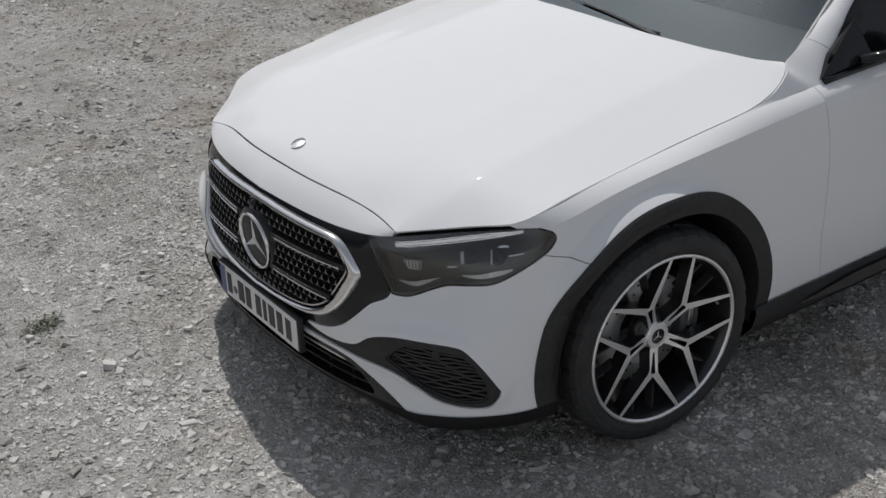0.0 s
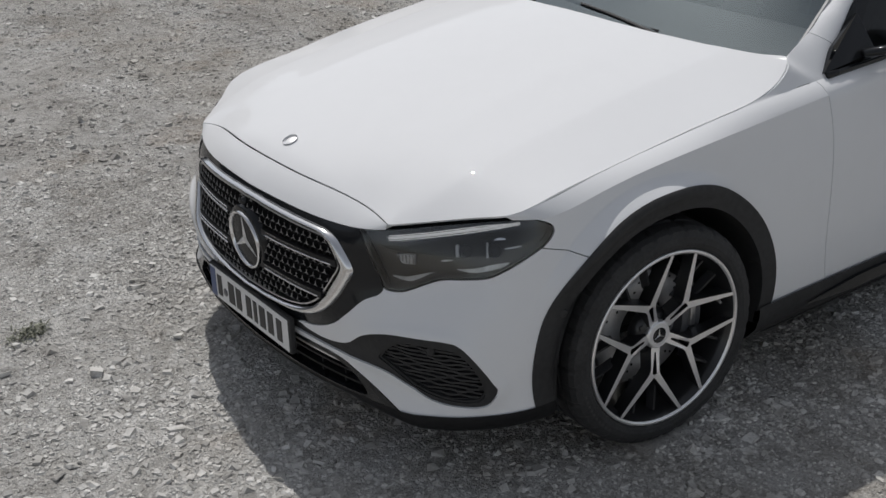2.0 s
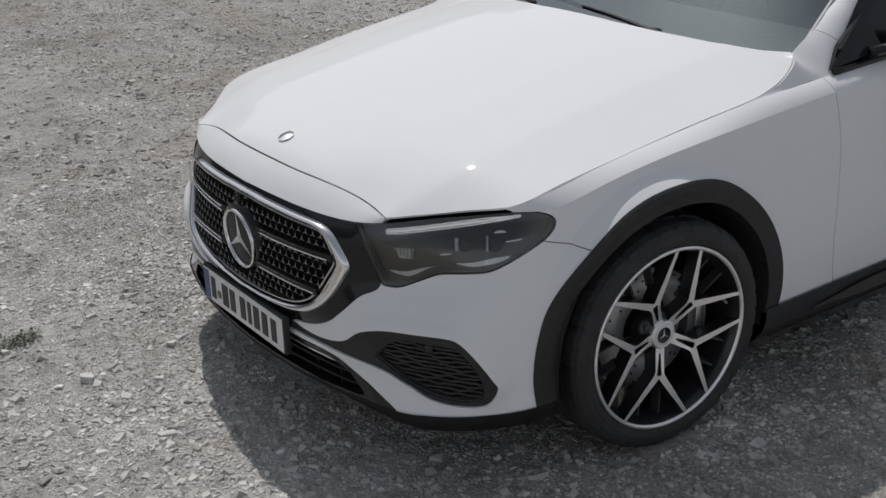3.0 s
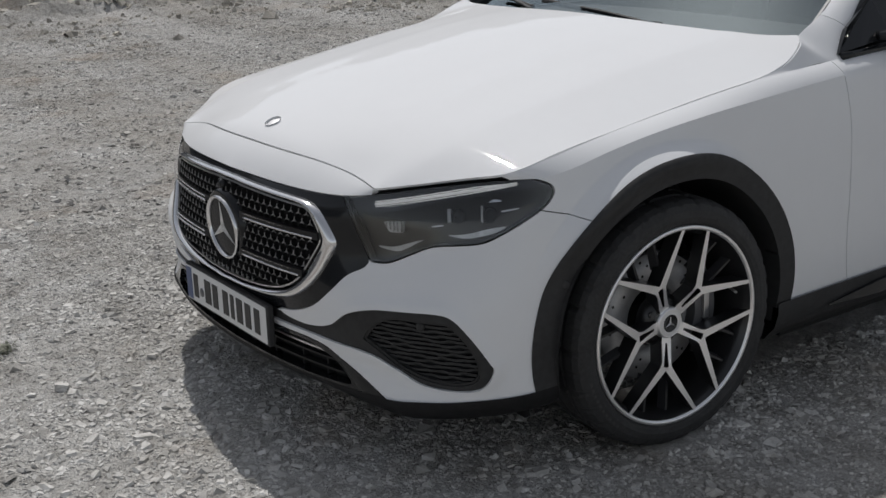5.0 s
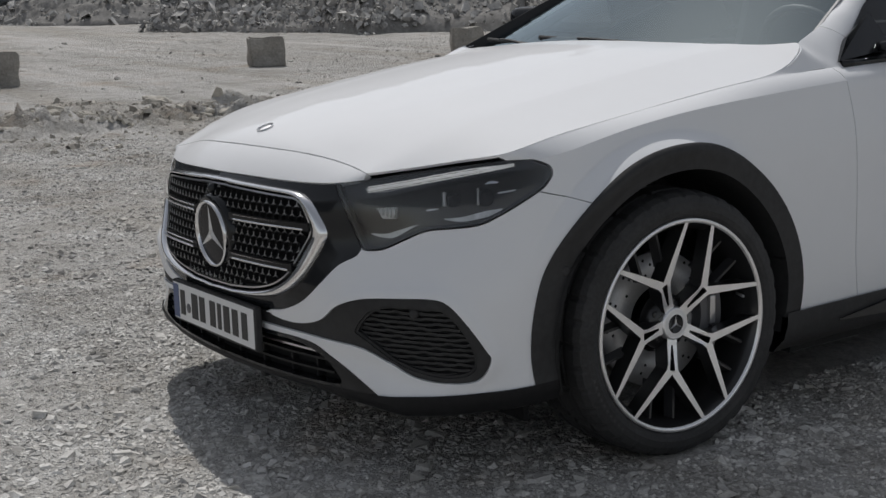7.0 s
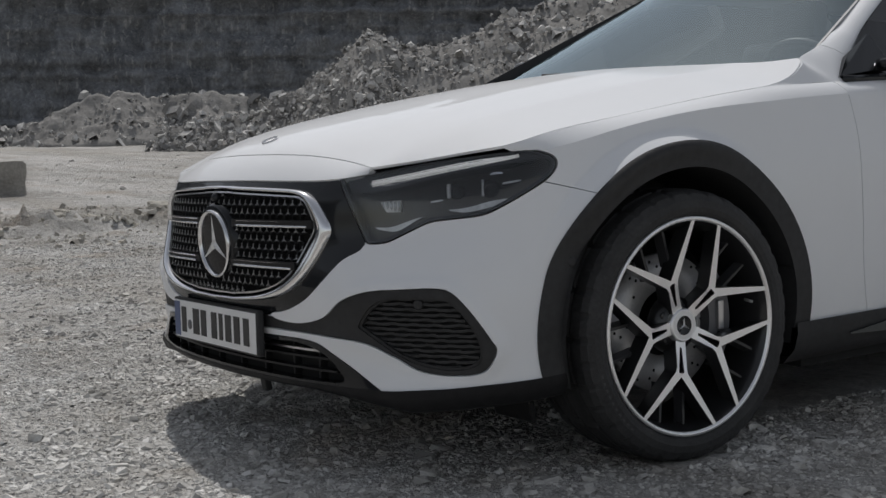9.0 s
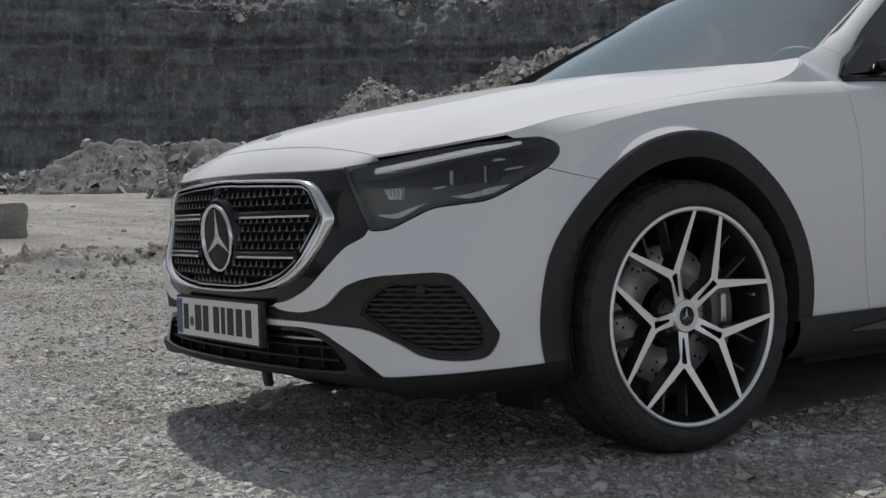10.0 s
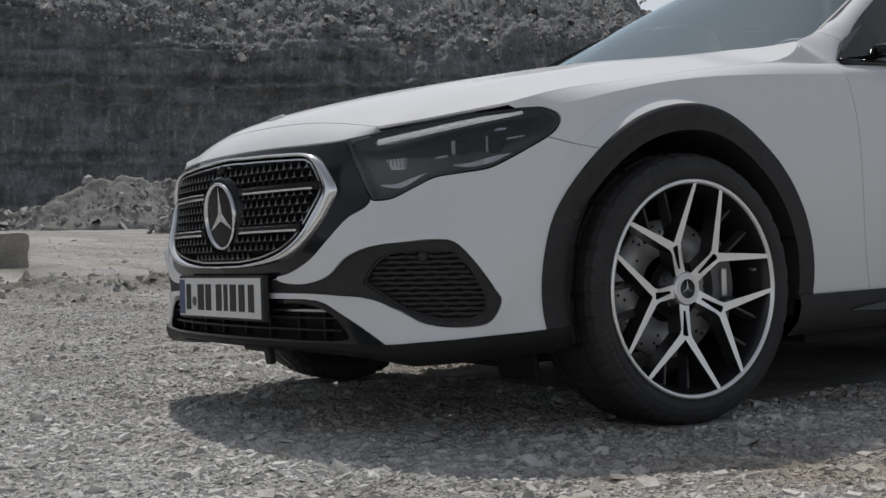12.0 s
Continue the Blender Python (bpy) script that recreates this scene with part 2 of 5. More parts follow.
# ---- car skin: level curves from the nose, round the corner, along the flank ----
def spline(knots, values, at):
    """Natural cubic spline through values (n, k) at the knots, taken at the given places."""
    t, p, at = np.asarray(knots, float), np.asarray(values, float), np.asarray(at, float)
    n, h = len(t), np.diff(t)
    a, b = np.eye(n), np.zeros_like(p)
    for i in range(1, n - 1):
        a[i, i - 1], a[i, i], a[i, i + 1] = h[i - 1], 2 * (h[i - 1] + h[i]), h[i]
        b[i] = 6 * ((p[i + 1] - p[i]) / h[i] - (p[i] - p[i - 1]) / h[i - 1])
    m = np.linalg.solve(a, b)
    k = np.clip(np.searchsorted(t, at, side="right") - 1, 0, n - 2)
    d, e = (at - t[k])[:, None], (t[k + 1] - at)[:, None]
    hk = h[k][:, None]
    return (m[k] * e ** 3 + m[k + 1] * d ** 3) / (6 * hk) + (p[k] / hk - m[k] * hk / 6) * e + (p[k + 1] / hk - m[k + 1] * hk / 6) * d


SILL = [(0, -.838, .235), (.2, -.829, .235), (.37, -.808, .235), (.52, -.775, .235), (.657, -.737, .236), (.726, -.700, .240), (.793, -.645, .246),
        (.854, -.573, .254), (.903, -.476, .262), (.925, -.22, .280), (.940, .1, .295), (.938, .33, .299), (.935, .6, .302), (.936, 1.5, .310)]
LOW = [(0, -.838, .345), (.2, -.832, .345), (.35, -.815, .345), (.48, -.788, .345), (.60, -.740, .345), (.70, -.690, .345), (.79, -.632, .345),
       (.862, -.562, .345), (.905, -.440, .345), (.928, -.22, .35), (.945, .1, .36), (.946, .33, .366), (.945, .6, .37), (.950, 1.5, .375)]
MID = [(0, -.854, .48), (.2, -.844, .48), (.35, -.830, .48), (.48, -.798, .48), (.60, -.752, .48), (.70, -.705, .48), (.80, -.640, .48),
       (.868, -.540, .48), (.905, -.420, .48), (.928, -.22, .49), (.948, .1, .50), (.952, .33, .506), (.955, .6, .51), (.960, 1.5, .52)]
HIGH = [(0, -.840, .60), (.2, -.829, .60), (.35, -.807, .60), (.47, -.773, .60), (.585, -.715, .60), (.69, -.648, .61), (.785, -.578, .62),
        (.855, -.490, .63), (.895, -.390, .635), (.920, -.22, .645), (.942, .1, .66), (.948, .33, .671), (.952, .6, .68), (.958, 1.5, .70)]
LAMP = [(0, -.835, .69), (.2, -.823, .69), (.35, -.800, .688), (.47, -.765, .688), (.575, -.712, .69), (.675, -.640, .70), (.765, -.560, .71),
        (.838, -.475, .72), (.880, -.385, .725), (.904, -.22, .75), (.931, .1, .785), (.936, .33, .80), (.940, .6, .81), (.942, 1.5, .83)]
CREASE = [(0, -.815, .738), (.2, -.803, .737), (.35, -.780, .735), (.47, -.745, .737), (.567, -.697, .749), (.655, -.622, .768), (.74, -.540, .783),
          (.815, -.455, .793), (.862, -.390, .797), (.887, -.22, .833), (.916, .1, .888), (.920, .33, .908), (.919, .6, .927), (.915, 1.5, .955)]
EDGE = [(0, -.742, .807), (.2, -.733, .804), (.35, -.708, .795), (.47, -.690, .779), (.572, -.696, .763), (.655, -.612, .777), (.735, -.535, .793),
        (.800, -.478, .805), (.834, -.400, .827), (.839, -.22, .861), (.851, .1, .912), (.863, .33, .944), (.869, .6, .964), (.875, 1.5, 1.00)]


def tail(rail):
    """The level curve carried on along the flank and round the tail."""
    x, y, z = rail[-1]
    return rail + [(x, 2.9, z + .01), (x - .03, 3.6, z + .02), (x - .16, 3.95, z + .03), (.42, 4.05, z + .03), (0, 4.08, z + .03)]


RAILS = np.array([tail(r) for r in (SILL, LOW, MID, HIGH, LAMP, CREASE, EDGE)])
STATION = np.array([0, .2, .36, .49, .61, .73, .85, .96, 1.06, 1.24, 1.56, 1.79, 2.06, 2.96, 4.36, 5.06, 5.46, 5.86, 6.28])
LEVEL = np.array([0, .10, .235, .36, .45, .51, .585])


def hood_edge(u):
    """The hood's edge: across the nose up to its corner over the headlight, then back along the side."""
    front_part, side_part = spline(STATION[:5], RAILS[6][:5], np.minimum(u, STATION[4])), spline(STATION[4:], RAILS[6][4:], np.maximum(u, STATION[4]))
    return np.where((u < STATION[4])[:, None], front_part, side_part)


def skin(us, vs):
    """Points of the car's skin: us along the level curves (minus: the other side), vs upwards. Gives (len(vs), len(us), 3)."""
    us, vs = np.asarray(us, float), np.asarray(vs, float)
    along = np.stack([spline(STATION, r, np.abs(us)) for r in RAILS[:6]] + [hood_edge(np.abs(us))])
    body = spline(LEVEL[:6], along[:6].reshape(6, -1), np.minimum(vs, LEVEL[5])).reshape(len(vs), len(us), 3)
    # above the crease a second, slightly bowed strip up to the hood's edge
    w = np.clip((vs - LEVEL[5]) / (LEVEL[6] - LEVEL[5]), 0, 1)[:, None, None]
    strip = along[5][None] * (1 - w) + along[6][None] * w
    bow = 4 * w * (1 - w) * np.clip(np.linalg.norm(along[6] - along[5], axis=1), 0, .12)[None, :, None]
    strip = strip + bow * .05 * np.array((0, -.55, .83)) * np.clip(1.3 - np.abs(us), 0, 1)[None, :, None]
    strip = strip + bow * .07 * np.array((.6, 0, .8)) * np.clip(np.abs(us) - .9, 0, 1)[None, :, None]
    out = np.where((vs > LEVEL[5])[:, None, None], strip, body)
    # the fender swells over the front of the wheel arch
    r = np.hypot(out[:, :, 1], out[:, :, 2] - .341)
    fade = np.clip((.30 - out[:, :, 1]) / .36, 0, 1) * np.clip((out[:, :, 2] - .50) / .24, 0, 1)
    fade = fade ** 2 * (3 - 2 * fade)
    over = np.clip((r - .458) / .040, 0, 1)
    swell = .054 * np.where(r < .458, .6 + .4 * np.exp(-((r - .458) / .034) ** 2), (1 - over) ** 1.15 * (1 + .15 * over))
    out[:, :, 0] += np.where(out[:, :, 0] > .8, swell * fade, 0)
    out[:, :, 0] *= np.where(us < 0, -1, 1)[None, :]
    return out

# ---- the car ----
car = tagged(new("car"), "white crossover estate car parked on pale quarry gravel", "car")


def across(v):
    """The coordinate along which the trim's outlines are drawn, from nose to flank, beside height."""
    return np.stack([.6 * np.abs(v[:, 0]) + .8 * v[:, 1], v[:, 2]], 1)


LAMP_LINE = outline([(-.297, .738), (-.263, .655), (-.243, .611), (-.2325, .588), (-.2325, .588), (-.222, .5835), (-.19, .5845), (-.165, .592), (-.12, .613), (-.072, .633), (-.014, .640),
                     (.051, .648), (.097, .667), (.15, .695), (.193, .720), (.215, .738), (.227, .760), (.22, .778), (.19, .791), (.139, .802), (.04, .800), (-.1, .79), (-.217, .77), (-.29, .758)])
SURROUND_LINE = outline([(-1.2, .77), (-1.2, .77), (-.312, .77), (-.312, .77), (-.297, .733), (-.263, .655), (-.232, .583), (-.232, .583), (-.248, .566), (-.293, .542), (-.341, .495),
                         (-.392, .445), (-.453, .412), (-.513, .400), (-.513, .400), (-.54, .394), (-1.2, .394), (-1.2, .394)])
FOG_LINE = outline([(-1.2, .398), (-1.2, .398), (-.54, .398), (-.513, .398), (-.46, .386), (-.403, .386), (-.345, .405), (-.298, .448), (-.233, .473), (-.143, .482), (-.064, .485), (-.024, .473),
                    (.02, .425), (.061, .365), (.074, .336), (.043, .288), (-.032, .279), (-.108, .289), (-.167, .318), (-.238, .346), (-.322, .355), (-.497, .361), (-1.2, .362), (-1.2, .362)])
INTAKE_LINE = outline([(-1.2, .347), (-1.2, .347), (-.497, .347), (-.40, .345), (-.36, .338), (-.32, .315), (-.27, .285), (-.192, .234), (-.192, .234), (-.17, .1), (-.17, .1), (-1.2, .1), (-1.2, .1)])
AXLE_Z, ARCH_R, REAR_Y = .341, .463, 2.961
GAP = .0013


def lamp_f(v): return distance(across(v), LAMP_LINE)
def surround_f(v): return distance(across(v), SURROUND_LINE)
def fog_f(v): return distance(across(v), FOG_LINE)
def intake_f(v): return distance(across(v), INTAKE_LINE)
def arch_f(v): return np.minimum(np.hypot(v[:, 1], v[:, 2] - AXLE_Z), np.hypot(v[:, 1] - REAR_Y, v[:, 2] - AXLE_Z)) - ARCH_R


def seam_f(v):
    """Minus on the bumper's side of its seam with the fender."""
    a = across(v)
    return np.where(a[:, 0] > .12, np.maximum(v[:, 2] - (.7205 - (a[:, 0] - .193) * .245), a[:, 0] - .5), -1.0)


def door_f(v):
    z = v[:, 2]
    return v[:, 1] - (.683 + .05 * np.clip((.53 - z) / .23, 0, 1) ** 2 - .014 * np.clip((z - .78) / .16, 0, 1.2) ** 2)


def flip(f, gap=0.0): return lambda v: gap - f(v)
def plus(f, gap): return lambda v: f(v) + gap


V_TOP, V_EDGE = LEVEL[5], LEVEL[6]
vs_low = np.concatenate([np.linspace(0, .32, 52), np.linspace(.32, V_TOP, 62)[1:]])
def flare(mesh):
    """The bumper's skin rises to a lip round the fog grilles."""
    v, faces = mesh
    d = fog_f(v)
    q = across(v)
    lift = .011 * np.exp(-(np.clip(d, 0, None) / .024) ** 2) * np.clip((q[:, 0] + .40) / .15, 0, 1) * np.clip((v[:, 2] - .27) / .05, 0, 1)
    return v + normals(mesh) * lift[:, None], faces


front = flare(grid_mesh(skin(np.linspace(-1.5, 1.5, 521), vs_low)))
bumper = clip(front, plus(seam_f, GAP))
for f, gap in ((lamp_f, .002), (surround_f, .0), (fog_f, .0), (intake_f, .0), (arch_f, .0)):
    bumper = clip(bumper, flip(f, gap))
child("front_bumper", mesh_of("front_bumper", *thick(bumper, .02), PAINT), car, "white painted front bumper")

# nose panel between grille and hood
nose = grid_mesh(skin(np.linspace(-.605, .605, 161), np.linspace(V_TOP + .002, V_EDGE - .002, 16)))
child("nose_panel", mesh_of("nose_panel", *thick(nose, .018), PAINT), car, "white painted nose panel above the grille")

# gloss black field round the grille
GRILLE_OUT = outline([(-1.2, .729), (-1.2, .729), (-.68, .727), (-.582, .724), (-.481, .720), (-.405, .715), (-.383, .708), (-.362, .692), (-.335, .648), (-.322, .619), (-.326, .600), (-.345, .567),
                      (-.372, .525), (-.405, .486), (-.445, .456), (-.50, .438), (-.578, .428), (-.66, .426), (-1.2, .426), (-1.2, .426)], 14)
GRILLE_IN = outline([(-1.2, .718), (-1.2, .718), (-.68, .7165), (-.60, .7135), (-.54, .711), (-.481, .708), (-.41, .704), (-.392, .698), (-.377, .685), (-.358, .645), (-.353, .621), (-.360, .600), (-.372, .580),
                     (-.398, .537), (-.424, .502), (-.468, .470), (-.53, .448), (-.60, .437), (-.66, .435), (-1.2, .435), (-1.2, .435)], 14)
def grille_out_f(v): return distance(across(v), GRILLE_OUT)
def grille_in_f(v): return distance(across(v), GRILLE_IN)


nose_grid = grid_mesh(skin(np.linspace(-.75, .75, 361), np.concatenate([np.linspace(.10, .15, 36), np.linspace(.15, .455, 80)[1:], np.linspace(.455, V_TOP - .001, 56)[1:]])))
field = clip(clip(clip(nose_grid, plus(surround_f, .0015)), flip(grille_in_f, .004)), flip(lamp_f, .002))
child("grille_surround", mesh_of("grille_surround", *thick(field, .03, -.004), GLOSS), car, "gloss black field round the grille and plate")

grille = new("grille")
grille.parent = car
inner_ring = clip(clip(nose_grid, plus(grille_in_f, .006)), flip(plus(grille_in_f, .010)))
child("inner_frame", mesh_of("inner_frame", *thick(inner_ring, .02, .003), SATIN), grille)
# dark sheet stands in for the shaded depth behind the grille
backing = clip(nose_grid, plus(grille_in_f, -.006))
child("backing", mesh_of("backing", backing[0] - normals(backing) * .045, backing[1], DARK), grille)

# hood: a crowned sheet with a crease towards each side, cut to its outline
side_line = [(.572, -.696), (.655, -.612), (.735, -.535), (.800, -.478), (.834, -.400), (.839, -.22), (.851, .1), (.863, .325), (.857, .448), (.849, .518), (.828, .578), (.796, .610)]
cowl_line = [(0, .474, 1.058), (.18, .476, 1.056), (.335, .491, 1.051), (.545, .533, 1.047), (.716, .582, 1.043), (.796, .610, 1.040)]
centre_y = [-.80, -.742, -.715, -.674, -.55, -.25, .1, .35, .474, .66]
centre_z = [.760, .807, .825, .843, .880, .947, 1.010, 1.045, 1.058, 1.072]
crown_y = [-.80, -.742, -.70, -.65, -.60, -.535, -.478, -.40, -.22, .1, .33, .45, .53, .575, .61, .66]
crown_k = [.245, .235, .212, .180, .152, .123, .103, .092, .094, .098, .096, .090, .070, .050, .033, .018]
front_curve = hood_edge(np.linspace(0, .6099, 24))[:, :2]
half = np.vstack([front_curve, spline(np.arange(12), side_line, np.linspace(0, 11, 80))[1:], np.array(cowl_line)[::-1, :2][1:]])
HOOD_LINE = np.vstack([half, half[-2:0:-1] * np.array((-1, 1))])


def hood_sheet(x, y):
    ax = np.abs(x)
    zc = spline(centre_y, np.array(centre_z)[:, None], y.ravel())[:, 0].reshape(y.shape)
    k = spline(crown_y, np.array(crown_k)[:, None], y.ravel())[:, 0].reshape(y.shape)
    inner, outer = .42 * (ax / .61) ** 2, .42 + .58 * (ax - .61) / .24
    soft = .008 + .02 * np.clip((-y - .50) / .25, 0, 1)
    fall = .5 * (inner + outer + np.sqrt((inner - outer) ** 2 + soft ** 2)) - .5 * soft * np.exp(-((ax - .61) / .2) ** 2)
    fall = np.where(ax < .35, inner, fall * np.clip((ax - .35) / .1, 0, 1) + inner * (1 - np.clip((ax - .35) / .1, 0, 1)))
    # two shallow ridges of the power dome
    ridge = .0022 * np.exp(-np.abs((ax - .36 + .05 * (y + .1)) / .055) ** 2) * np.clip((y + .62) / .3, 0, 1) * np.clip((.5 - y) / .3, 0, 1)
    return zc - k * fall + ridge


edge_pts = hood_edge(np.concatenate([np.linspace(.0, .61, 40), np.linspace(.62, 1.79, 70)]))
edge_gap = edge_pts[:, 2] - hood_sheet(edge_pts[:, 0], edge_pts[:, 1])


def hood_z(x, y):
    """The sheet, drawn to the height of the panels round it near its edge."""
    q = np.stack([np.abs(x).ravel(), y.ravel()], 1)
    d2 = ((q[:, None] - edge_pts[None, :, :2]) ** 2).sum(-1) + 1e-5
    w = d2 ** -2.5
    pull = (w * edge_gap).sum(1) / w.sum(1) * np.exp(-d2.min(1) / .09 ** 2) * np.clip((.54 - q[:, 1]) / .16, 0, 1)
    return hood_sheet(x, y) + pull.reshape(x.shape)


hx, hy = np.meshgrid(np.linspace(-.88, .88, 261), np.linspace(-.76, .65, 211))
hood = clip(grid_mesh(np.stack([hx, hy, hood_z(hx, hy)], -1)), lambda v: distance(v[:, :2], HOOD_LINE) + .0022)
hood = thick(hood, .007)
hood_ob = child("hood", mesh_of("hood", *hood, PAINT), car, "smooth white painted hood with two creases")

# fenders: flank below the crease and the strip above it
for sign, nm in ((1, "fender"), (-1, "fender")):
    us = np.linspace(.90, 2.22, 300) * sign
    if sign < 0:
        us = us[::-1]
    low = grid_mesh(skin(us, vs_low))
    low = clip(clip(clip(clip(low, flip(seam_f, GAP)), flip(lamp_f, .002)), flip(arch_f)), plus(door_f, GAP))
    us2 = np.linspace(.955, 2.22, 240) * sign
    if sign < 0:
        us2 = us2[::-1]
    high = grid_mesh(skin(us2, np.linspace(V_TOP, V_EDGE - .003, 14)))
    high = clip(high, plus(door_f, GAP))
    child(nm, mesh_of(nm, *joined(thick(low, .012), thick(high, .012)), PAINT), car, "white painted front fender")

# doors and rear quarter
def flank(u0, u1, name, label, f=None):
    for sign in (1, -1):
        us = np.linspace(u0, u1, 90) * sign
        if sign < 0:
            us = us[::-1]
        m = grid_mesh(skin(us, np.concatenate([vs_low[::3], np.linspace(V_TOP, V_EDGE, 6)[1:]])))
        m = clip(m, flip(arch_f))
        if f:
            m = clip(m, f)
        child(name, mesh_of(name, *thick(m, .012), PAINT), car, label)


flank(1.98, 3.15, "front_door", "white painted front door", flip(door_f, GAP))
flank(3.155, 4.2, "rear_door", "white painted rear door")
flank(4.205, 6.28, "rear_quarter", "white painted rear quarter")

# dark sheet inside the skin, standing in for the shade in all gaps
gap_sheet = grid_mesh(skin(np.linspace(-6.28, 6.28, 500), np.linspace(0, V_EDGE, 24)))
gap_sheet = clip(gap_sheet, lambda v: np.where((np.abs(v[:, 0]) > .5), ARCH_R + .0 - np.minimum(np.hypot(v[:, 1], v[:, 2] - AXLE_Z), np.hypot(v[:, 1] - REAR_Y, v[:, 2] - AXLE_Z)), -1))
child("inner_liner", mesh_of("inner_liner", gap_sheet[0] * np.array((.955, .98, 1)) + np.array((0, .02, -.012)), gap_sheet[1], DARK), car)

# wheel arch cladding
for sign in (1, -1):
    for y0, u0, u1 in ((0, .95, 2.0), (REAR_Y, 3.9, 5.0)):
        us = np.linspace(u0, u1, 240) * sign
        if sign < 0:
            us = us[::-1]
        ring = grid_mesh(skin(us, np.linspace(0, V_TOP, 100)))
        rad = lambda v: np.hypot(v[:, 1] - y0, v[:, 2] - AXLE_Z)
        ring = clip(clip(ring, lambda v: rad(v) - ARCH_R - .002), lambda v: .402 - rad(v))
        ring = clip(ring, lambda v: .262 - .03 * (v[:, 1] > y0) - v[:, 2])
        child("arch_cladding", mesh_of("arch_cladding", *thick(ring, .05, .004), BLACK), car, "matt black plastic wheel arch cladding")
        a = np.linspace(radians(-12), radians(195), 40)
        w = np.array([.93, .80, .62])
        liner_v = np.stack([np.repeat(sign * w[None], 40, 0), y0 + np.repeat((.405 * np.cos(a))[:, None], 3, 1), AXLE_Z + np.repeat((.405 * np.sin(a))[:, None], 3, 1)], -1)
        inner = grid_mesh(liner_v)
        wall = np.array([(sign * .62, y0 + r * .41 * math.cos(b), max(.2, AXLE_Z + r * .41 * math.sin(b))) for r in (0, 1) for b in np.linspace(0, 2 * math.pi, 40)]).reshape(2, 40, 3)
        child("wheel_housing", mesh_of("wheel_housing", *joined(inner, grid_mesh(wall)), BLACK), car)

# black lower trim under bumper, sills and tail
def trim_band(us, drops, deep=1.0):
    base = skin(us, [0.0])[0]
    out = []
    for dz, inset, lift in drops:
        q = base * np.array((1 - inset, 1, 1))
        q[:, 1] = np.where(q[:, 1] < 0, q[:, 1] + inset * np.clip(-q[:, 1] - .3, 0, 1) * 1.2, q[:, 1] - inset * np.clip(q[:, 1] - 3.3, 0, 1))
        q[:, 2] += dz * deep
        out.append(q)
    return grid_mesh(np.array(out)[::-1])


lip_us = np.linspace(-1.12, 1.12, 260)
deep = .34 + .66 * np.clip((np.abs(lip_us) - .42) / .3, 0, 1)
lip = trim_band(lip_us, [(.006, -.004, 0), (-.012, -.006, 0), (-.042, .006, 0), (-.052, .03, 0), (-.056, .10, 0), (-.056, .6, 0)], deep)
lip = clip(lip, lambda v: np.where(np.abs(v[:, 0]) > .6, .405 - np.hypot(v[:, 1], v[:, 2] - AXLE_Z), -1))
child("front_lip", mesh_of("front_lip", *lip, LIP), car, "satin black lower bumper lip")
for sign in (1, -1):
    us = np.linspace(1.6, 4.45, 120) * sign
    if sign < 0:
        us = us[::-1]
    s = trim_band(us, [(.012, -.012, 0), (-.02, -.016, 0), (-.06, -.010, 0), (-.098, .02, 0), (-.106, .2, 0)])
    s = clip(s, lambda v: .405 - np.minimum(np.hypot(v[:, 1], v[:, 2] - AXLE_Z), np.hypot(v[:, 1] - REAR_Y, v[:, 2] - AXLE_Z)))
    child("sill", mesh_of("sill", *s, BLACK), car, "matt black sill cladding")
floor_bm = bmesh.new()
for sx, sy, at in ((1.78, 1.98, (0, 1.48, .190)), (1.2, 1.05, (0, 0, .24)), (1.2, 1.05, (0, 2.96, .24)), (1.25, .35, (0, -.56, .218)), (1.6, .6, (0, 3.6, .26))):
    b = bmesh.ops.create_cube(floor_bm, size=1)["verts"]
    bmesh.ops.scale(floor_bm, vec=(sx, sy, .03), verts=b)
    bmesh.ops.translate(floor_bm, vec=at, verts=b)
# unseen box added under the hood to stop sun leaking through the gaps
part("engine_bay", box_bm(1.3, 1.05, .42, (0, .02, .50)), DARK, car)
part("underbody", floor_bm, DARK, car, "dark underbody panels")
part("undertray", box_bm(1.20, .80, .03, (0, .03, .172), .008), DARK, car, "dark plastic undertray behind the lip")
for sign in (1, -1):
    part("air_deflector", box_bm(.15, .018, .09, (0, 0, 0), .006), LIP, car, "black plastic flap before the wheel", pose(sign * .72, -.40, .180, 12))

# fog grille field and lower intake
fog_grid = flare(grid_mesh(skin(np.linspace(-1.25, 1.25, 501), np.linspace(.0, .30, 80))))
FOG_MESH = outline([(-.256, .390), (-.224, .436), (-.182, .459), (-.12, .463), (-.064, .463), (-.027, .452), (.018, .398), (.040, .342), (.027, .304), (-.031, .291), (-.108, .302), (-.167, .327), (-.245, .376)])
def fog_mesh_f(v): return distance(across(v), FOG_MESH)


black_field = clip(clip(clip(fog_grid, plus(fog_f, .0015)), flip(fog_mesh_f)), flip(arch_f))
child("fog_surround", mesh_of("fog_surround", *thick(black_field, .05, -.006), BLACK), car, "matt black trim round the fog grilles")
# dark sheets stand in for the shade inside the fog grille pockets
pocket = clip(fog_grid, fog_mesh_f)
pocket_v = pocket[0] - normals(pocket) * .03
for sign in (1, -1):
    half = clip((pocket_v, pocket[1]), lambda v: -sign * v[:, 0])
    child("fog_backing", mesh_of("fog_backing", *half, DARK), car)

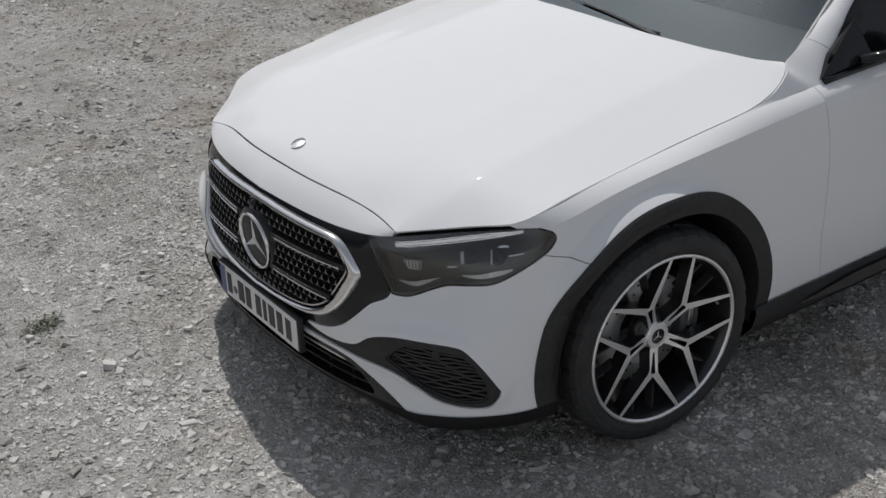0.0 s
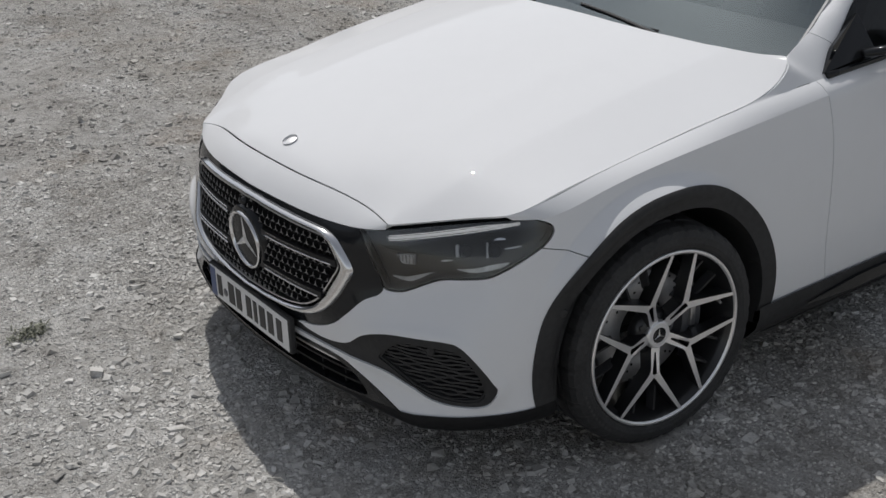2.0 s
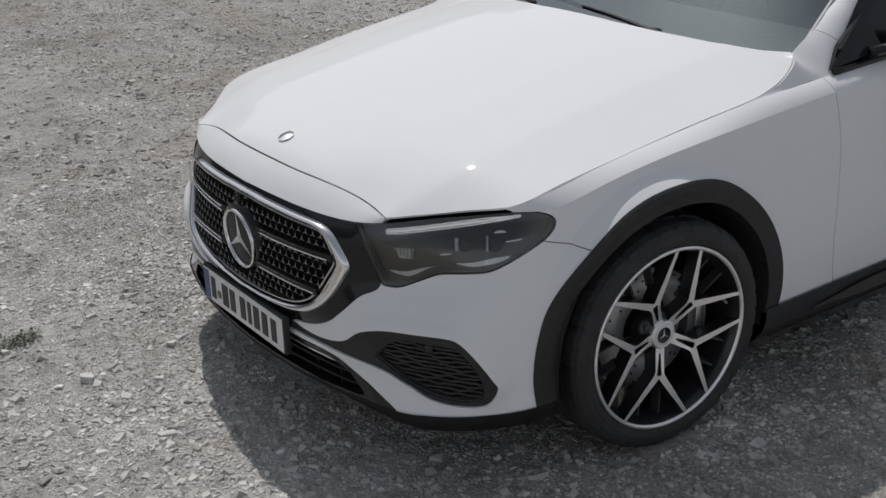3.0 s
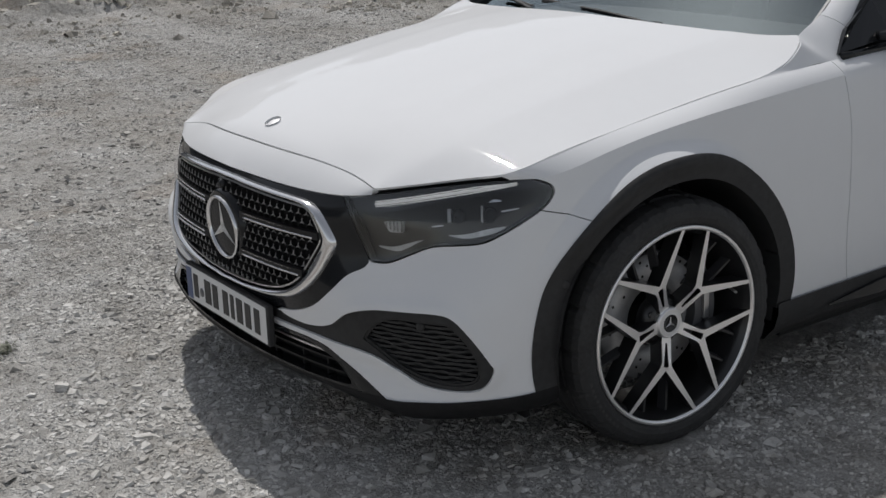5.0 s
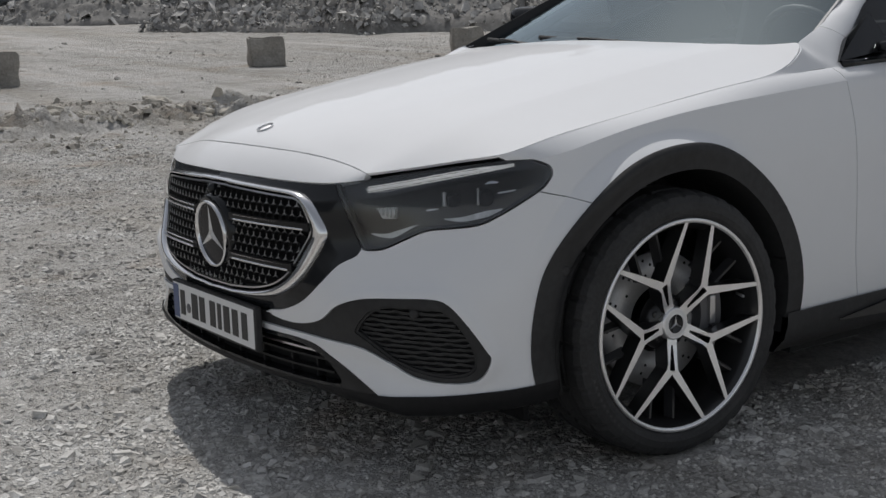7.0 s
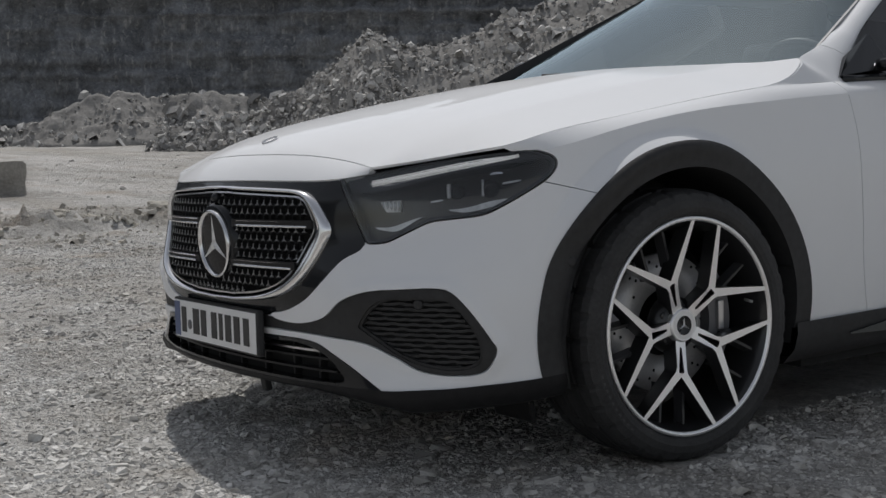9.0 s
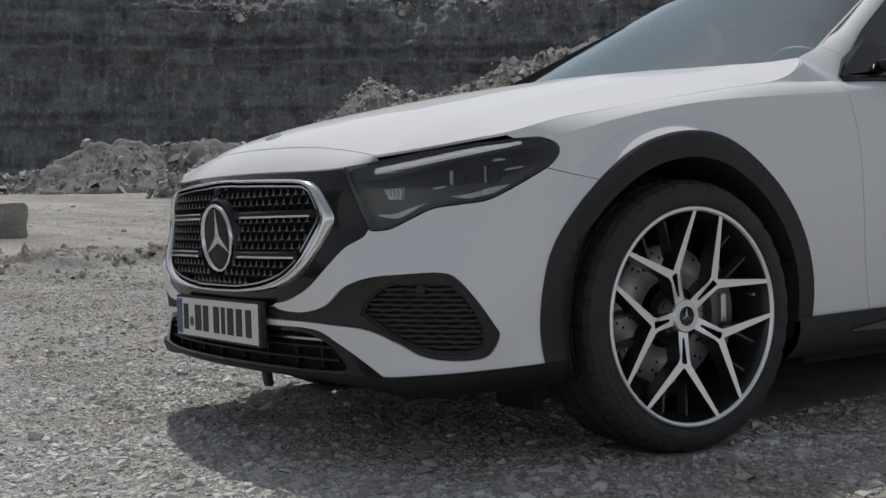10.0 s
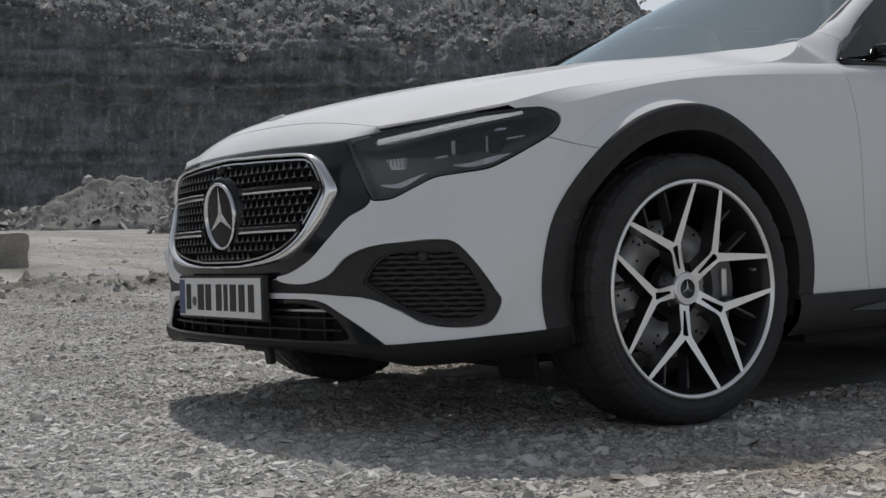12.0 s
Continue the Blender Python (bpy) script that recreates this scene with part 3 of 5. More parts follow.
# glasshouse
glass_top = [(0, 1.26, 1.440), (.2, 1.265, 1.437), (.38, 1.29, 1.425), (.50, 1.325, 1.41), (.555, 1.36, 1.395), (.575, 1.38, 1.385)]
s = np.linspace(0, 1, 40)
low_edge = spline([0, .18, .337, .55, .73, .81], cowl_line, .81 * s) + np.array((0, .024, -.028))
top_edge = spline([0, .2, .39, .52, .59, .62], glass_top, .62 * s)
w = np.linspace(0, 1, 24)[:, None, None]
screen = low_edge[None] * (1 - w) + top_edge[None] * w
screen[:, :, 2] += (4 * w * (1 - w) * .012)[:, :, 0] * (1 - s[None] ** 2)
screen = np.concatenate([(screen * np.array((-1, 1, 1)))[:, :0:-1], screen], 1)
glass_ob = child("windscreen", mesh_of("windscreen", *grid_mesh(screen), WINDSCREEN), car, "clear windscreen reflecting the sky")
glass_ob.visible_shadow = False
for col, sign in ((-1, 1), (0, -1)):
    edge_line = screen[:, col] + np.array((-.006 * sign, 0, .004))
    child("black_border", mesh_of("black_border", *swept(edge_line, np.array([(-.004, -.010), (.004, -.010), (.004, .007 if sign > 0 else .030), (-.004, .007 if sign > 0 else .030)])), EDGETRIM if sign > 0 else SEAL, False), car, "narrow strip beside the windscreen")
ends = [(1.0, 0, 0), (1.04, .35, .045), (1.06, 1.2, .05), (1.03, 2.0, .0), (.98, 2.35, -.06)]
roof = np.array([screen[-1] * np.array((k, 1, 1)) + np.array((0, dy, dz)) for k, dy, dz in ends])
roof = spline([0, 1, 2, 3, 4], roof.reshape(5, -1), np.linspace(0, 4, 30)).reshape(30, -1, 3)
child("roof", mesh_of("roof", *thick(grid_mesh(roof), .02), PAINT), car, "white roof")

# A-pillars: from the hood's rear corner and the belt up to the roof
corner = np.array([(.865, .325), (.8600, .4495), (.8530, .5200), (.8320, .5815), (.7990, .6145)])
inner_edge = [(x, y, z) for (x, y), z in zip(corner, hood_z(corner[:, 0], corner[:, 1]))] + [(.767, .74, 1.081), (.732, .841, 1.124), (.692, .932, 1.160), (.63, 1.15, 1.275), (.578, 1.375, 1.388)]
outer_edge = [tuple(p) for p in skin([1.795, 1.91, 2.01, 2.10, 2.17], [V_EDGE - .003])[0]] + [(.825, .80, 1.040), (.785, .89, 1.095), (.752, .97, 1.145), (.69, 1.18, 1.262), (.625, 1.39, 1.375)]
k = np.linspace(0, 9, 60)
a_in, a_out = spline(range(10), inner_edge, k), spline(range(10), outer_edge, k)
pillar = np.array([a_out * (1 - q) + a_in * q + np.array((.35, -.3, .6)) * (4 * q * (1 - q) * .022 * np.interp(k, [0, 2, 4, 6, 9], [0, -.1, .1, .8, 1])[:, None]) for q in np.linspace(0, 1, 9)])
for sign in (1, -1):
    for name, cols, label in (("fender_corner", slice(0, 33), "white corner panel between hood and door"), ("a_pillar", slice(33, None), "white windscreen pillar")):
        g = (pillar * np.array((sign, 1, 1)))[:, cols]
        if name == "fender_corner":
            g = g.copy()
            g[:, -1] = g[:, -1] + (pillar[:, 33] * np.array((sign, 1, 1)) - g[:, -1]) * .86
        m = grid_mesh(g if sign > 0 else g[::-1])
        child(name, mesh_of(name, *thick(m, .012), PAINT), car, label)

# dark inner trim behind the pillars
for sign in (1, -1):
    g = (pillar[:, 27:] * np.array((sign, 1, 1))) - np.array((.022 * sign, -.012, .018))
    child("pillar_trim", mesh_of("pillar_trim", *thick(grid_mesh(g if sign > 0 else g[::-1]), .03, 0, True), DASH), car, "dark inner pillar trim")

# side glass and its black trim, tail glass
belt = skin(np.linspace(2.17, 5.3, 60), [V_EDGE])[0]
for sign in (1, -1):
    side_top = np.stack([np.interp(belt[:, 1], [.7, .9, 1.4, 2.4, 3.3, 3.75], [.865, .78, .625, .61, .60, .58]),
                         belt[:, 1], np.interp(belt[:, 1], [.7, .97, 1.18, 1.4, 1.7, 2.6, 3.3, 3.75], [.985, 1.15, 1.265, 1.375, 1.42, 1.43, 1.38, 1.30])], 1)
    g = np.array([belt * (1 - q) + side_top * q for q in np.linspace(0, 1, 8)]) * np.array((sign, 1, 1))
    m = grid_mesh(g if sign > 0 else g[::-1])
    child("side_glass", mesh_of("side_glass", *m, SIDEGLASS), car, "dark tinted side windows")
    rail = np.stack([belt[:, 0] + .002, belt[:, 1], belt[:, 2] + .004], 1) * np.array((sign, 1, 1))
    child("belt_trim", mesh_of("belt_trim", *swept(rail, round_section(.012, 8, 1.0)), GLOSS), car, "gloss black window trim")
tail_top = roof[-1][::6]
tail_low = np.stack([np.linspace(tail_top[0, 0] * 1.35, tail_top[-1, 0] * 1.35, len(tail_top)), np.full(len(tail_top), 4.0), np.full(len(tail_top), 1.03)], 1)
child("tail_glass", mesh_of("tail_glass", *grid_mesh(np.array([tail_top, tail_low])), SIDEGLASS), car, "dark rear window")

# wheels
HOLE = mesh_of("disc_hole", *lathe([(.0, .0042), (.0004, .0042), (.0004, 0)], 8), DARK)
MARK = mesh_of("sidewall_mark", [(0, -.008, -.005), (0, .008, -.005), (0, .008, .005), (0, -.008, .005), (.0012, -.007, -.004), (.0012, .007, -.004), (.0012, .007, .004), (.0012, -.007, .004)],
               [[4, 5, 6, 7], [0, 1, 5, 4], [1, 2, 6, 5], [2, 3, 7, 6], [3, 0, 4, 7]], CALIPERDARK, False)
wheel = new("wheel")
wheel.parent = car
tyre_v, tyre_f = lathe([(-.105, .262), (-.118, .285), (-.123, .31), (-.117, .332), (-.100, .342), (-.072, .345), (-.070, .338), (-.058, .338), (-.056, .345), (-.012, .346), (-.010, .338), (.002, .338), (.004, .346),
              (.052, .345), (.054, .338), (.066, .338), (.068, .345), (.096, .341), (.112, .332), (.121, .315), (.124, .298), (.121, .286), (.116, .279), (.108, .272)], 288)
rows = tyre_v.reshape(288, -1, 3)
for k in range(288):
    if k % 8 < 2:
        # cross grooves on both shoulders and in the ribs
        for j, (x, y, z) in enumerate(rows[k]):
            r = math.hypot(y, z)
            if r > .331 and (abs(x) > .075 or (k % 16 < 2 and r > .342)):
                rows[k, j, 1:] *= (r - (.0038 if x > .09 else .007)) / r
tyre = (rows.reshape(-1, 3), tyre_f)
child("tyre", mesh_of("tyre", *tyre, RUBBER, False), wheel, "black low-profile tyre")
barrel = lathe([(.108, .272), (.112, .276), (.117, .276), (.120, .274), (.120, .2665), (.114, .2635)], 120)
child("rim_lip", mesh_of("rim_lip", *barrel, RIMSILVER), wheel, "machined silver rim edge")
inner_barrel = lathe([(.114, .264), (.09, .250), (.02, .243), (-.08, .245), (-.105, .262)], 96)
child("rim_barrel", mesh_of("rim_barrel", *inner_barrel, RIMBLACK), wheel, "gloss black wheel barrel")


def bar(p, q, w0, w1, x0, x1, depth, skew=.7):
    """A tapered spoke arm from p to q in the wheel's plane: a bright face and black sides that widen behind it."""
    p, q = np.array(p), np.array(q)
    d = (q - p) / np.linalg.norm(q - p)
    n = np.array((-d[1], d[0]))
    face, back = [], []
    for c, w, x in ((p, w0, x0), (q, w1, x1)):
        for side in (-1, 1):
            f = c + n * side * w / 2
            b = c + n * side * (w / 2 + .007)
            face.append((x, *f))
            back.append((x - depth, *b))
    v = np.array(face + back)
    return v, [[0, 2, 3, 1]], [[0, 4, 6, 2], [1, 3, 7, 5], [4, 5, 7, 6], [0, 1, 5, 4], [2, 6, 7, 3]]


def polar(r, deg): return (r * math.cos(radians(deg)), r * math.sin(radians(deg)))


def y_spoke():
    """One Y spoke, axis along +y: two stems that part round a slot, a web, two tapering arms."""
    e = radians(26.4)
    v, f = [(.078, .036, 0), (.082, .056, 0), (.0985, .120, 0), (.0985, .129, 0)], []
    for h in (1, -1):
        n = len(v)
        end, perp = np.array((.2665 * math.cos(e), .2665 * math.sin(e) * h)), np.array((math.sin(e) * -h, math.cos(e))) * .0056
        lo, hi = (end - perp * h, end + perp * h)
        v += [(.078, .036, .0165 * h), (.082, .056, .0165 * h), (.082, .056, .0030 * h), (.0975, .118, .0090 * h), (.0960, .105, .0165 * h), (.098, .1185, .0205 * h), (.116, *lo), (.116, *hi)]
        for quad in ((0, n, n + 1, n + 2), (0, n + 2, 1), (n + 1, n + 4, n + 3, n + 2), (n + 4, n + 5, 3, n + 3), (n + 3, 3, 2), (n + 5, n + 7, n + 6, 3)):
            f.append(list(quad))
    return np.array(v), f


SPOKE_V, SPOKE_F = y_spoke()
SPOKE_F = [q if np.cross(SPOKE_V[q[1]] - SPOKE_V[q[0]], SPOKE_V[q[2]] - SPOKE_V[q[0]])[0] > 0 else q[::-1] for q in SPOKE_F]
SPOKE_BODY = mesh_of("spoke", *thick((SPOKE_V, SPOKE_F), .045, 0, True), RIMBLACK, False)
SPOKE_FACE = mesh_of("spoke_face", SPOKE_V + np.array((.0008, 0, 0)), SPOKE_F, RIMSILVER, False)
for i in range(5):
    ax = 115 - 72 * i
    spoke = child("spoke", SPOKE_BODY, wheel, "black painted Y spoke with machined silver face", Matrix.Rotation(radians(ax), 4, "X"))
    child("spoke_face", SPOKE_FACE, spoke, "machined silver spoke face")
    for side in (-1, 1):
        turned = Matrix.Rotation(radians(ax), 4, "X")
        v, a, b = bar((.150, .037 * side), (.2475, .040 * side), .0085, .0060, .070, .086, .025)
        child("thin_spoke", mesh_of("thin_spoke", v, a + b, THIN, False), wheel, "thin dark grey secondary spoke", turned)
    q = polar(.0535, ax - 36)
    child("wheel_bolt", mesh_of("wheel_bolt", *[lathe([(.045, .0105), (.062, .0105), (.064, .0085), (.064, .0)], 12)[0] + np.array((0, *q)), lathe([(.045, .0105), (.062, .0105), (.064, .0085), (.064, .0)], 12)[1]], RIMBLACK), wheel)
child("hub", mesh_of("hub", *lathe([(.03, .075), (.055, .070), (.066, .052), (.070, .044), (.070, .036)], 60), RIMBLACK), wheel)
cap = child("hub_cap", mesh_of("hub_cap", *lathe([(.066, .0455), (.078, .044), (.0845, .0405), (.086, .0375), (.085, .036)], 60), RIMSILVER), wheel, "silver hub cap with dark centre")
child("cap_ring", mesh_of("cap_ring", *lathe([(.085, .036), (.0856, .0245)], 60), CAPRING), cap, "silver grey ring")
child("cap_disc", mesh_of("cap_disc", *lathe([(.0856, .0245), (.0866, .0235), (.0852, .0222), (.0850, 0)], 48), GLOSS), cap, "glossy dark centre")
for deg in (90, 210, 330):
    d, n = polar(1, deg), polar(1, deg + 90)
    child("cap_bar", mesh_of("cap_bar", [(.0853, n[0] * .0035, n[1] * .0035), (.0853, -n[0] * .0035, -n[1] * .0035), (.0853, d[0] * .0215, d[1] * .0215), (.088, 0, 0)], [[0, 3, 2], [3, 1, 2]], SATIN, False), cap)
child("brake_disc", mesh_of("brake_disc", *lathe([(.0, .085), (.012, .088), (.012, .178), (-.012, .178), (-.012, .09)], 80), DISC), wheel, "drilled steel brake disc")
wheel.matrix_basis = pose(.838, 0, AXLE_Z + .004, 0, 0, -3.8)
for sx, y, turn in ((-1, 0, 176.2), (1, REAR_Y, 0), (-1, REAR_Y, 180)):
    copy_thing(wheel, pose(sx * .838, y, AXLE_Z + .004, 0, 0, turn))

# headlights: bowl and lens
for sign in (1, -1):
    lamp = new("headlight")
    lamp.parent = car
    us = np.linspace(.50, 1.16, 160) * sign
    if sign < 0:
        us = us[::-1]
    g = grid_mesh(skin(us, np.linspace(.30, V_TOP - .0005, 70)))
    lens = clip(g, plus(lamp_f, .001))
    lo = child("lens", mesh_of("lens", *lens, LENS), lamp, "clear headlight lens")
    lo.visible_shadow = False
    nn = normals(lens)
    bowl = thick((lens[0] - nn * .003, lens[1]), .05)
    rim_only = (bowl[0], bowl[1][len(lens[1]):])
    child("housing", mesh_of("housing", *joined(rim_only, (lens[0] - nn * .05, lens[1])), LAMPDARK), lamp, "dark headlight housing")

# ---- ground: pale crushed stone, rising gently to the quarry wall ----
def ground_z(x, y):
    r = np.hypot(x - .3, y + .3)
    far = np.where(r < 19, .0022 * np.clip(r - 5, 0, None) ** 2, .43 + .046 * (r - 19))
    back = np.clip((-.86 * (x - .3) + .5 * (y + .3)) / np.maximum(r, .1) * 1.5 + .2, 0, 1)
    return np.minimum(far, 4) * back


def mud(x, y):
    """How churned the ground is: a band of ruts beyond the car."""
    r = math.hypot(x + .5, y)
    edge = r + .9 * noise.noise((x * .35, y * .35, 9))
    return math.exp(-((edge - 11.6) / 1.7) ** 2) * (1 if x < -2 else 0)


def bumps(x, y):
    fine = noise.noise((x * 5.1, y * 5.1, 1.3)) * .007 + noise.noise((x * 1.7, y * 1.7, 4.2)) * .012
    r = math.hypot(x, y)
    fade = min(1, max(0, (r - 1.2) / 3))
    churn = mud(x, y)
    rough = churn * (.30 * max(0, noise.fractal((x * 1.9, y * 1.0, 2.0), .55, 2, 7)) + .06 * noise.noise((x * .5, y * .5, 11))) if churn > .02 else 0
    return fine + fade * (noise.noise((x * .45, y * .45, 7.1)) * .03 + noise.fractal((x * .9, y * .9, 2.0), 1, 2, 3) * .012) + rough


def gravel_material(name, stone, dust, brown, cell, loose=False):
    """Crushed stone: chips of several greys in a paler dust, with brown stained patches."""
    m = bpy.data.materials.new(name)
    m.use_nodes = True
    n, l = m.node_tree.nodes, m.node_tree.links
    p = n["Principled BSDF"]
    p.inputs["Roughness"].default_value, p.inputs["Specular IOR Level"].default_value = .95, .15
    tc = n.new("ShaderNodeTexCoord")

    def tex(kind, scale, **kw):
        t = n.new(kind)
        t.inputs["Scale"].default_value = scale
        for k, v in kw.items():
            t.inputs[k].default_value = v
        l.new(tc.outputs["Object"], t.inputs["Vector"])
        return t

    def ramp(value, lo, hi, a=0.0, b=1.0):
        r = n.new("ShaderNodeMapRange")
        for k, v in (("From Min", lo), ("From Max", hi), ("To Min", a), ("To Max", b)):
            r.inputs[k].default_value = v
        l.new(value, r.inputs["Value"])
        return r.outputs[0]

    def mix(fac, a, b, mode="MIX"):
        x = n.new("ShaderNodeMix")
        x.data_type, x.blend_type = "RGBA", mode
        if isinstance(fac, float):
            x.inputs[0].default_value = fac
        else:
            l.new(fac, x.inputs[0])
        for i, c in ((6, a), (7, b)):
            if isinstance(c, tuple):
                x.inputs[i].default_value = (*c, 1)
            else:
                l.new(c, x.inputs[i])
        return x.outputs[2]

    big = tex("ShaderNodeTexNoise", .55, Detail=5.0)
    mid = tex("ShaderNodeTexNoise", 3.2, Detail=6.0)
    patch = tex("ShaderNodeTexNoise", 1.1, Detail=8.0, Roughness=.7)
    stain = tex("ShaderNodeTexNoise", .9, Detail=7.0, Roughness=.65)
    if loose:
        # every chip has a grey of its own
        geo = n.new("ShaderNodeNewGeometry")
        grain = tex("ShaderNodeTexNoise", 160.0, Detail=3.0)
        col = mix(ramp(geo.outputs["Random Per Island"], 0, 1), tuple(c * .50 for c in stone), tuple(min(1, c * 1.22) for c in stone))
        col = mix(ramp(grain.outputs["Fac"], .35, .65, 0, .5), col, mix(1.0, col, (.72, .72, .72), "MULTIPLY"))
    else:
        v1, v2 = tex("ShaderNodeTexVoronoi", cell), tex("ShaderNodeTexVoronoi", cell * 2.7)
        v1.distance, v2.distance = "MANHATTAN", "MANHATTAN"
        sep1, sep2 = n.new("ShaderNodeSeparateColor"), n.new("ShaderNodeSeparateColor")
        l.new(v1.outputs["Color"], sep1.inputs[0]), l.new(v2.outputs["Color"], sep2.inputs[0])
        chips = mix(ramp(sep1.outputs[0], 0, 1), tuple(c * .62 for c in stone), tuple(min(1, c * 1.18) for c in stone))
        fine = mix(ramp(sep2.outputs[0], 0, 1), tuple(c * .66 for c in stone), tuple(min(1, c * 1.16) for c in stone))
        col = mix(ramp(mid.outputs["Fac"], .40, .60), fine, chips)
    col = mix(ramp(big.outputs["Fac"], .44, .64, 0, .3 if loose else .5), col, dust)
    col = mix(ramp(patch.outputs["Fac"], .47, .62, 0, .7), col, mix(1.0, col, (.68, .665, .64), "MULTIPLY"))
    speck = tex("ShaderNodeTexNoise", 12.0, Detail=8.0, Roughness=.7)
    col = mix(ramp(speck.outputs["Fac"], .47, .60, 0, .6), col, mix(1.0, col, (.62, .61, .59), "MULTIPLY"))
    col = mix(ramp(mid.outputs["Fac"], .50, .68, 0, .45), col, mix(1.0, col, (.64, .62, .59), "MULTIPLY"))
    # long pale and dark streaks left by wheels
    turned = n.new("ShaderNodeMapping")
    turned.inputs["Rotation"].default_value = (0, 0, radians(-58))
    turned.inputs["Scale"].default_value = (.10, 1.6, 1)
    l.new(tc.outputs["Object"], turned.inputs["Vector"])
    streak = n.new("ShaderNodeTexNoise")
    streak.inputs["Scale"].default_value, streak.inputs["Detail"].default_value = .9, 8
    l.new(turned.outputs[0], streak.inputs["Vector"])
    col = mix(ramp(streak.outputs["Fac"], .36, .64, 0, .35), col, mix(1.0, col, (.66, .65, .63), "MULTIPLY"))
    # broad bands of brown earth and of dried pale mud
    wide = n.new("ShaderNodeTexNoise")
    wide.inputs["Scale"].default_value, wide.inputs["Detail"].default_value = .42, 9
    shifted = n.new("ShaderNodeMapping")
    shifted.inputs["Location"].default_value = (7.3, 2.1, 0)
    l.new(turned.outputs[0], shifted.inputs["Vector"]), l.new(shifted.outputs[0], wide.inputs["Vector"])
    col = mix(ramp(wide.outputs["Fac"], .50, .62, 0, .5), col, mix(1.0, col, (.86, .82, .76), "MULTIPLY"))
    col = mix(ramp(wide.outputs["Fac"], .42, .34, 0, .3 if loose else .5), col, dust)
    col = mix(ramp(stain.outputs["Fac"], .55, .70, 0, .8), col, mix(.5, col, brown))
    l.new(col, p.inputs["Base Color"])
    if loose:
        return m
    # chips lie as tilted flat plates at several heights
    h = n.new("ShaderNodeMath")
    h.operation = "MULTIPLY_ADD"
    l.new(sep1.outputs[1], h.inputs[0])
    h.inputs[1].default_value = 1.7
    l.new(sep2.outputs[1], h.inputs[2])
    h2 = n.new("ShaderNodeMath")
    h2.operation = "MULTIPLY_ADD"
    grit = tex("ShaderNodeTexNoise", cell * 3.5, Detail=4.0)
    l.new(grit.outputs["Fac"], h2.inputs[0])
    h2.inputs[1].default_value = .9
    l.new(h.outputs[0], h2.inputs[2])
    b = n.new("ShaderNodeBump")
    b.inputs["Strength"].default_value, b.inputs["Distance"].default_value = 1.0, .26 / cell
    lumps, coarse = tex("ShaderNodeTexNoise", 6.5, Detail=7.0, Roughness=.7), n.new("ShaderNodeBump")
    coarse.inputs["Strength"].default_value, coarse.inputs["Distance"].default_value = .8, .06
    l.new(lumps.outputs["Fac"], coarse.inputs["Height"]), l.new(coarse.outputs[0], b.inputs["Normal"])
    l.new(h2.outputs[0], b.inputs["Height"]), l.new(b.outputs[0], p.inputs["Normal"])
    return m


# floor colour is darker than the chips, standing in for shade between them
GROUND = gravel_material("crushed_stone", (.58, .57, .553), (.66, .648, .63), (.38, .285, .195), 70.0)
STONES = gravel_material("stone_chips", (.74, .73, .71), (.74, .727, .707), (.40, .30, .205), 70.0, True)
radii = np.concatenate([np.linspace(.02, 6, 150), np.linspace(6, 9, 31)[1:], np.linspace(9, 15, 121)[1:], 15 * (60 / 15) ** (np.linspace(0, 1, 70)[1:]), 60 * (900 / 60) ** np.linspace(0, 1, 20)[1:]])
ang = np.linspace(0, 2 * np.pi, 300)
# finer steps of angle where the camera looks
dense = np.linspace(radians(125), radians(205), 320)
ang = np.sort(np.concatenate([ang[(ang < dense[0]) | (ang > dense[-1])], dense]))
gx, gy = .3 + radii[:, None] * np.cos(ang)[None], -.3 + radii[:, None] * np.sin(ang)[None]
gz = ground_z(gx, gy)
gz += np.array([bumps(a, b) if abs(a) + abs(b) < 90 else 0 for a, b in zip(gx.ravel(), gy.ravel())]).reshape(gx.shape)
gz[:, -1] = gz[:, 0]
ground_ob = tagged(new("ground", mesh_of("ground", *grid_mesh(np.stack([gx, gy, gz], -1)), GROUND)), "pale crushed limestone quarry floor with brown stains and ruts", "ground", kind="structure")


def lie_on(xy):
    """Heights of the ground's sheet under many places."""
    r, a = np.hypot(xy[:, 0] - .3, xy[:, 1] + .3), np.arctan2(xy[:, 1] + .3, xy[:, 0] - .3) % (2 * np.pi)
    i, j = np.clip(np.searchsorted(radii, r) - 1, 0, len(radii) - 2), np.clip(np.searchsorted(ang, a) - 1, 0, len(ang) - 2)
    p, q = np.clip((r - radii[i]) / (radii[i + 1] - radii[i]), 0, 1), (a - ang[j]) / (ang[j + 1] - ang[j])
    return (gz[i, j] * (1 - p) + gz[i + 1, j] * p) * (1 - q) + (gz[i, j + 1] * (1 - p) + gz[i + 1, j + 1] * p) * q


def lie_at(x, y):
    return float(lie_on(np.array([[x, y]], float))[0])


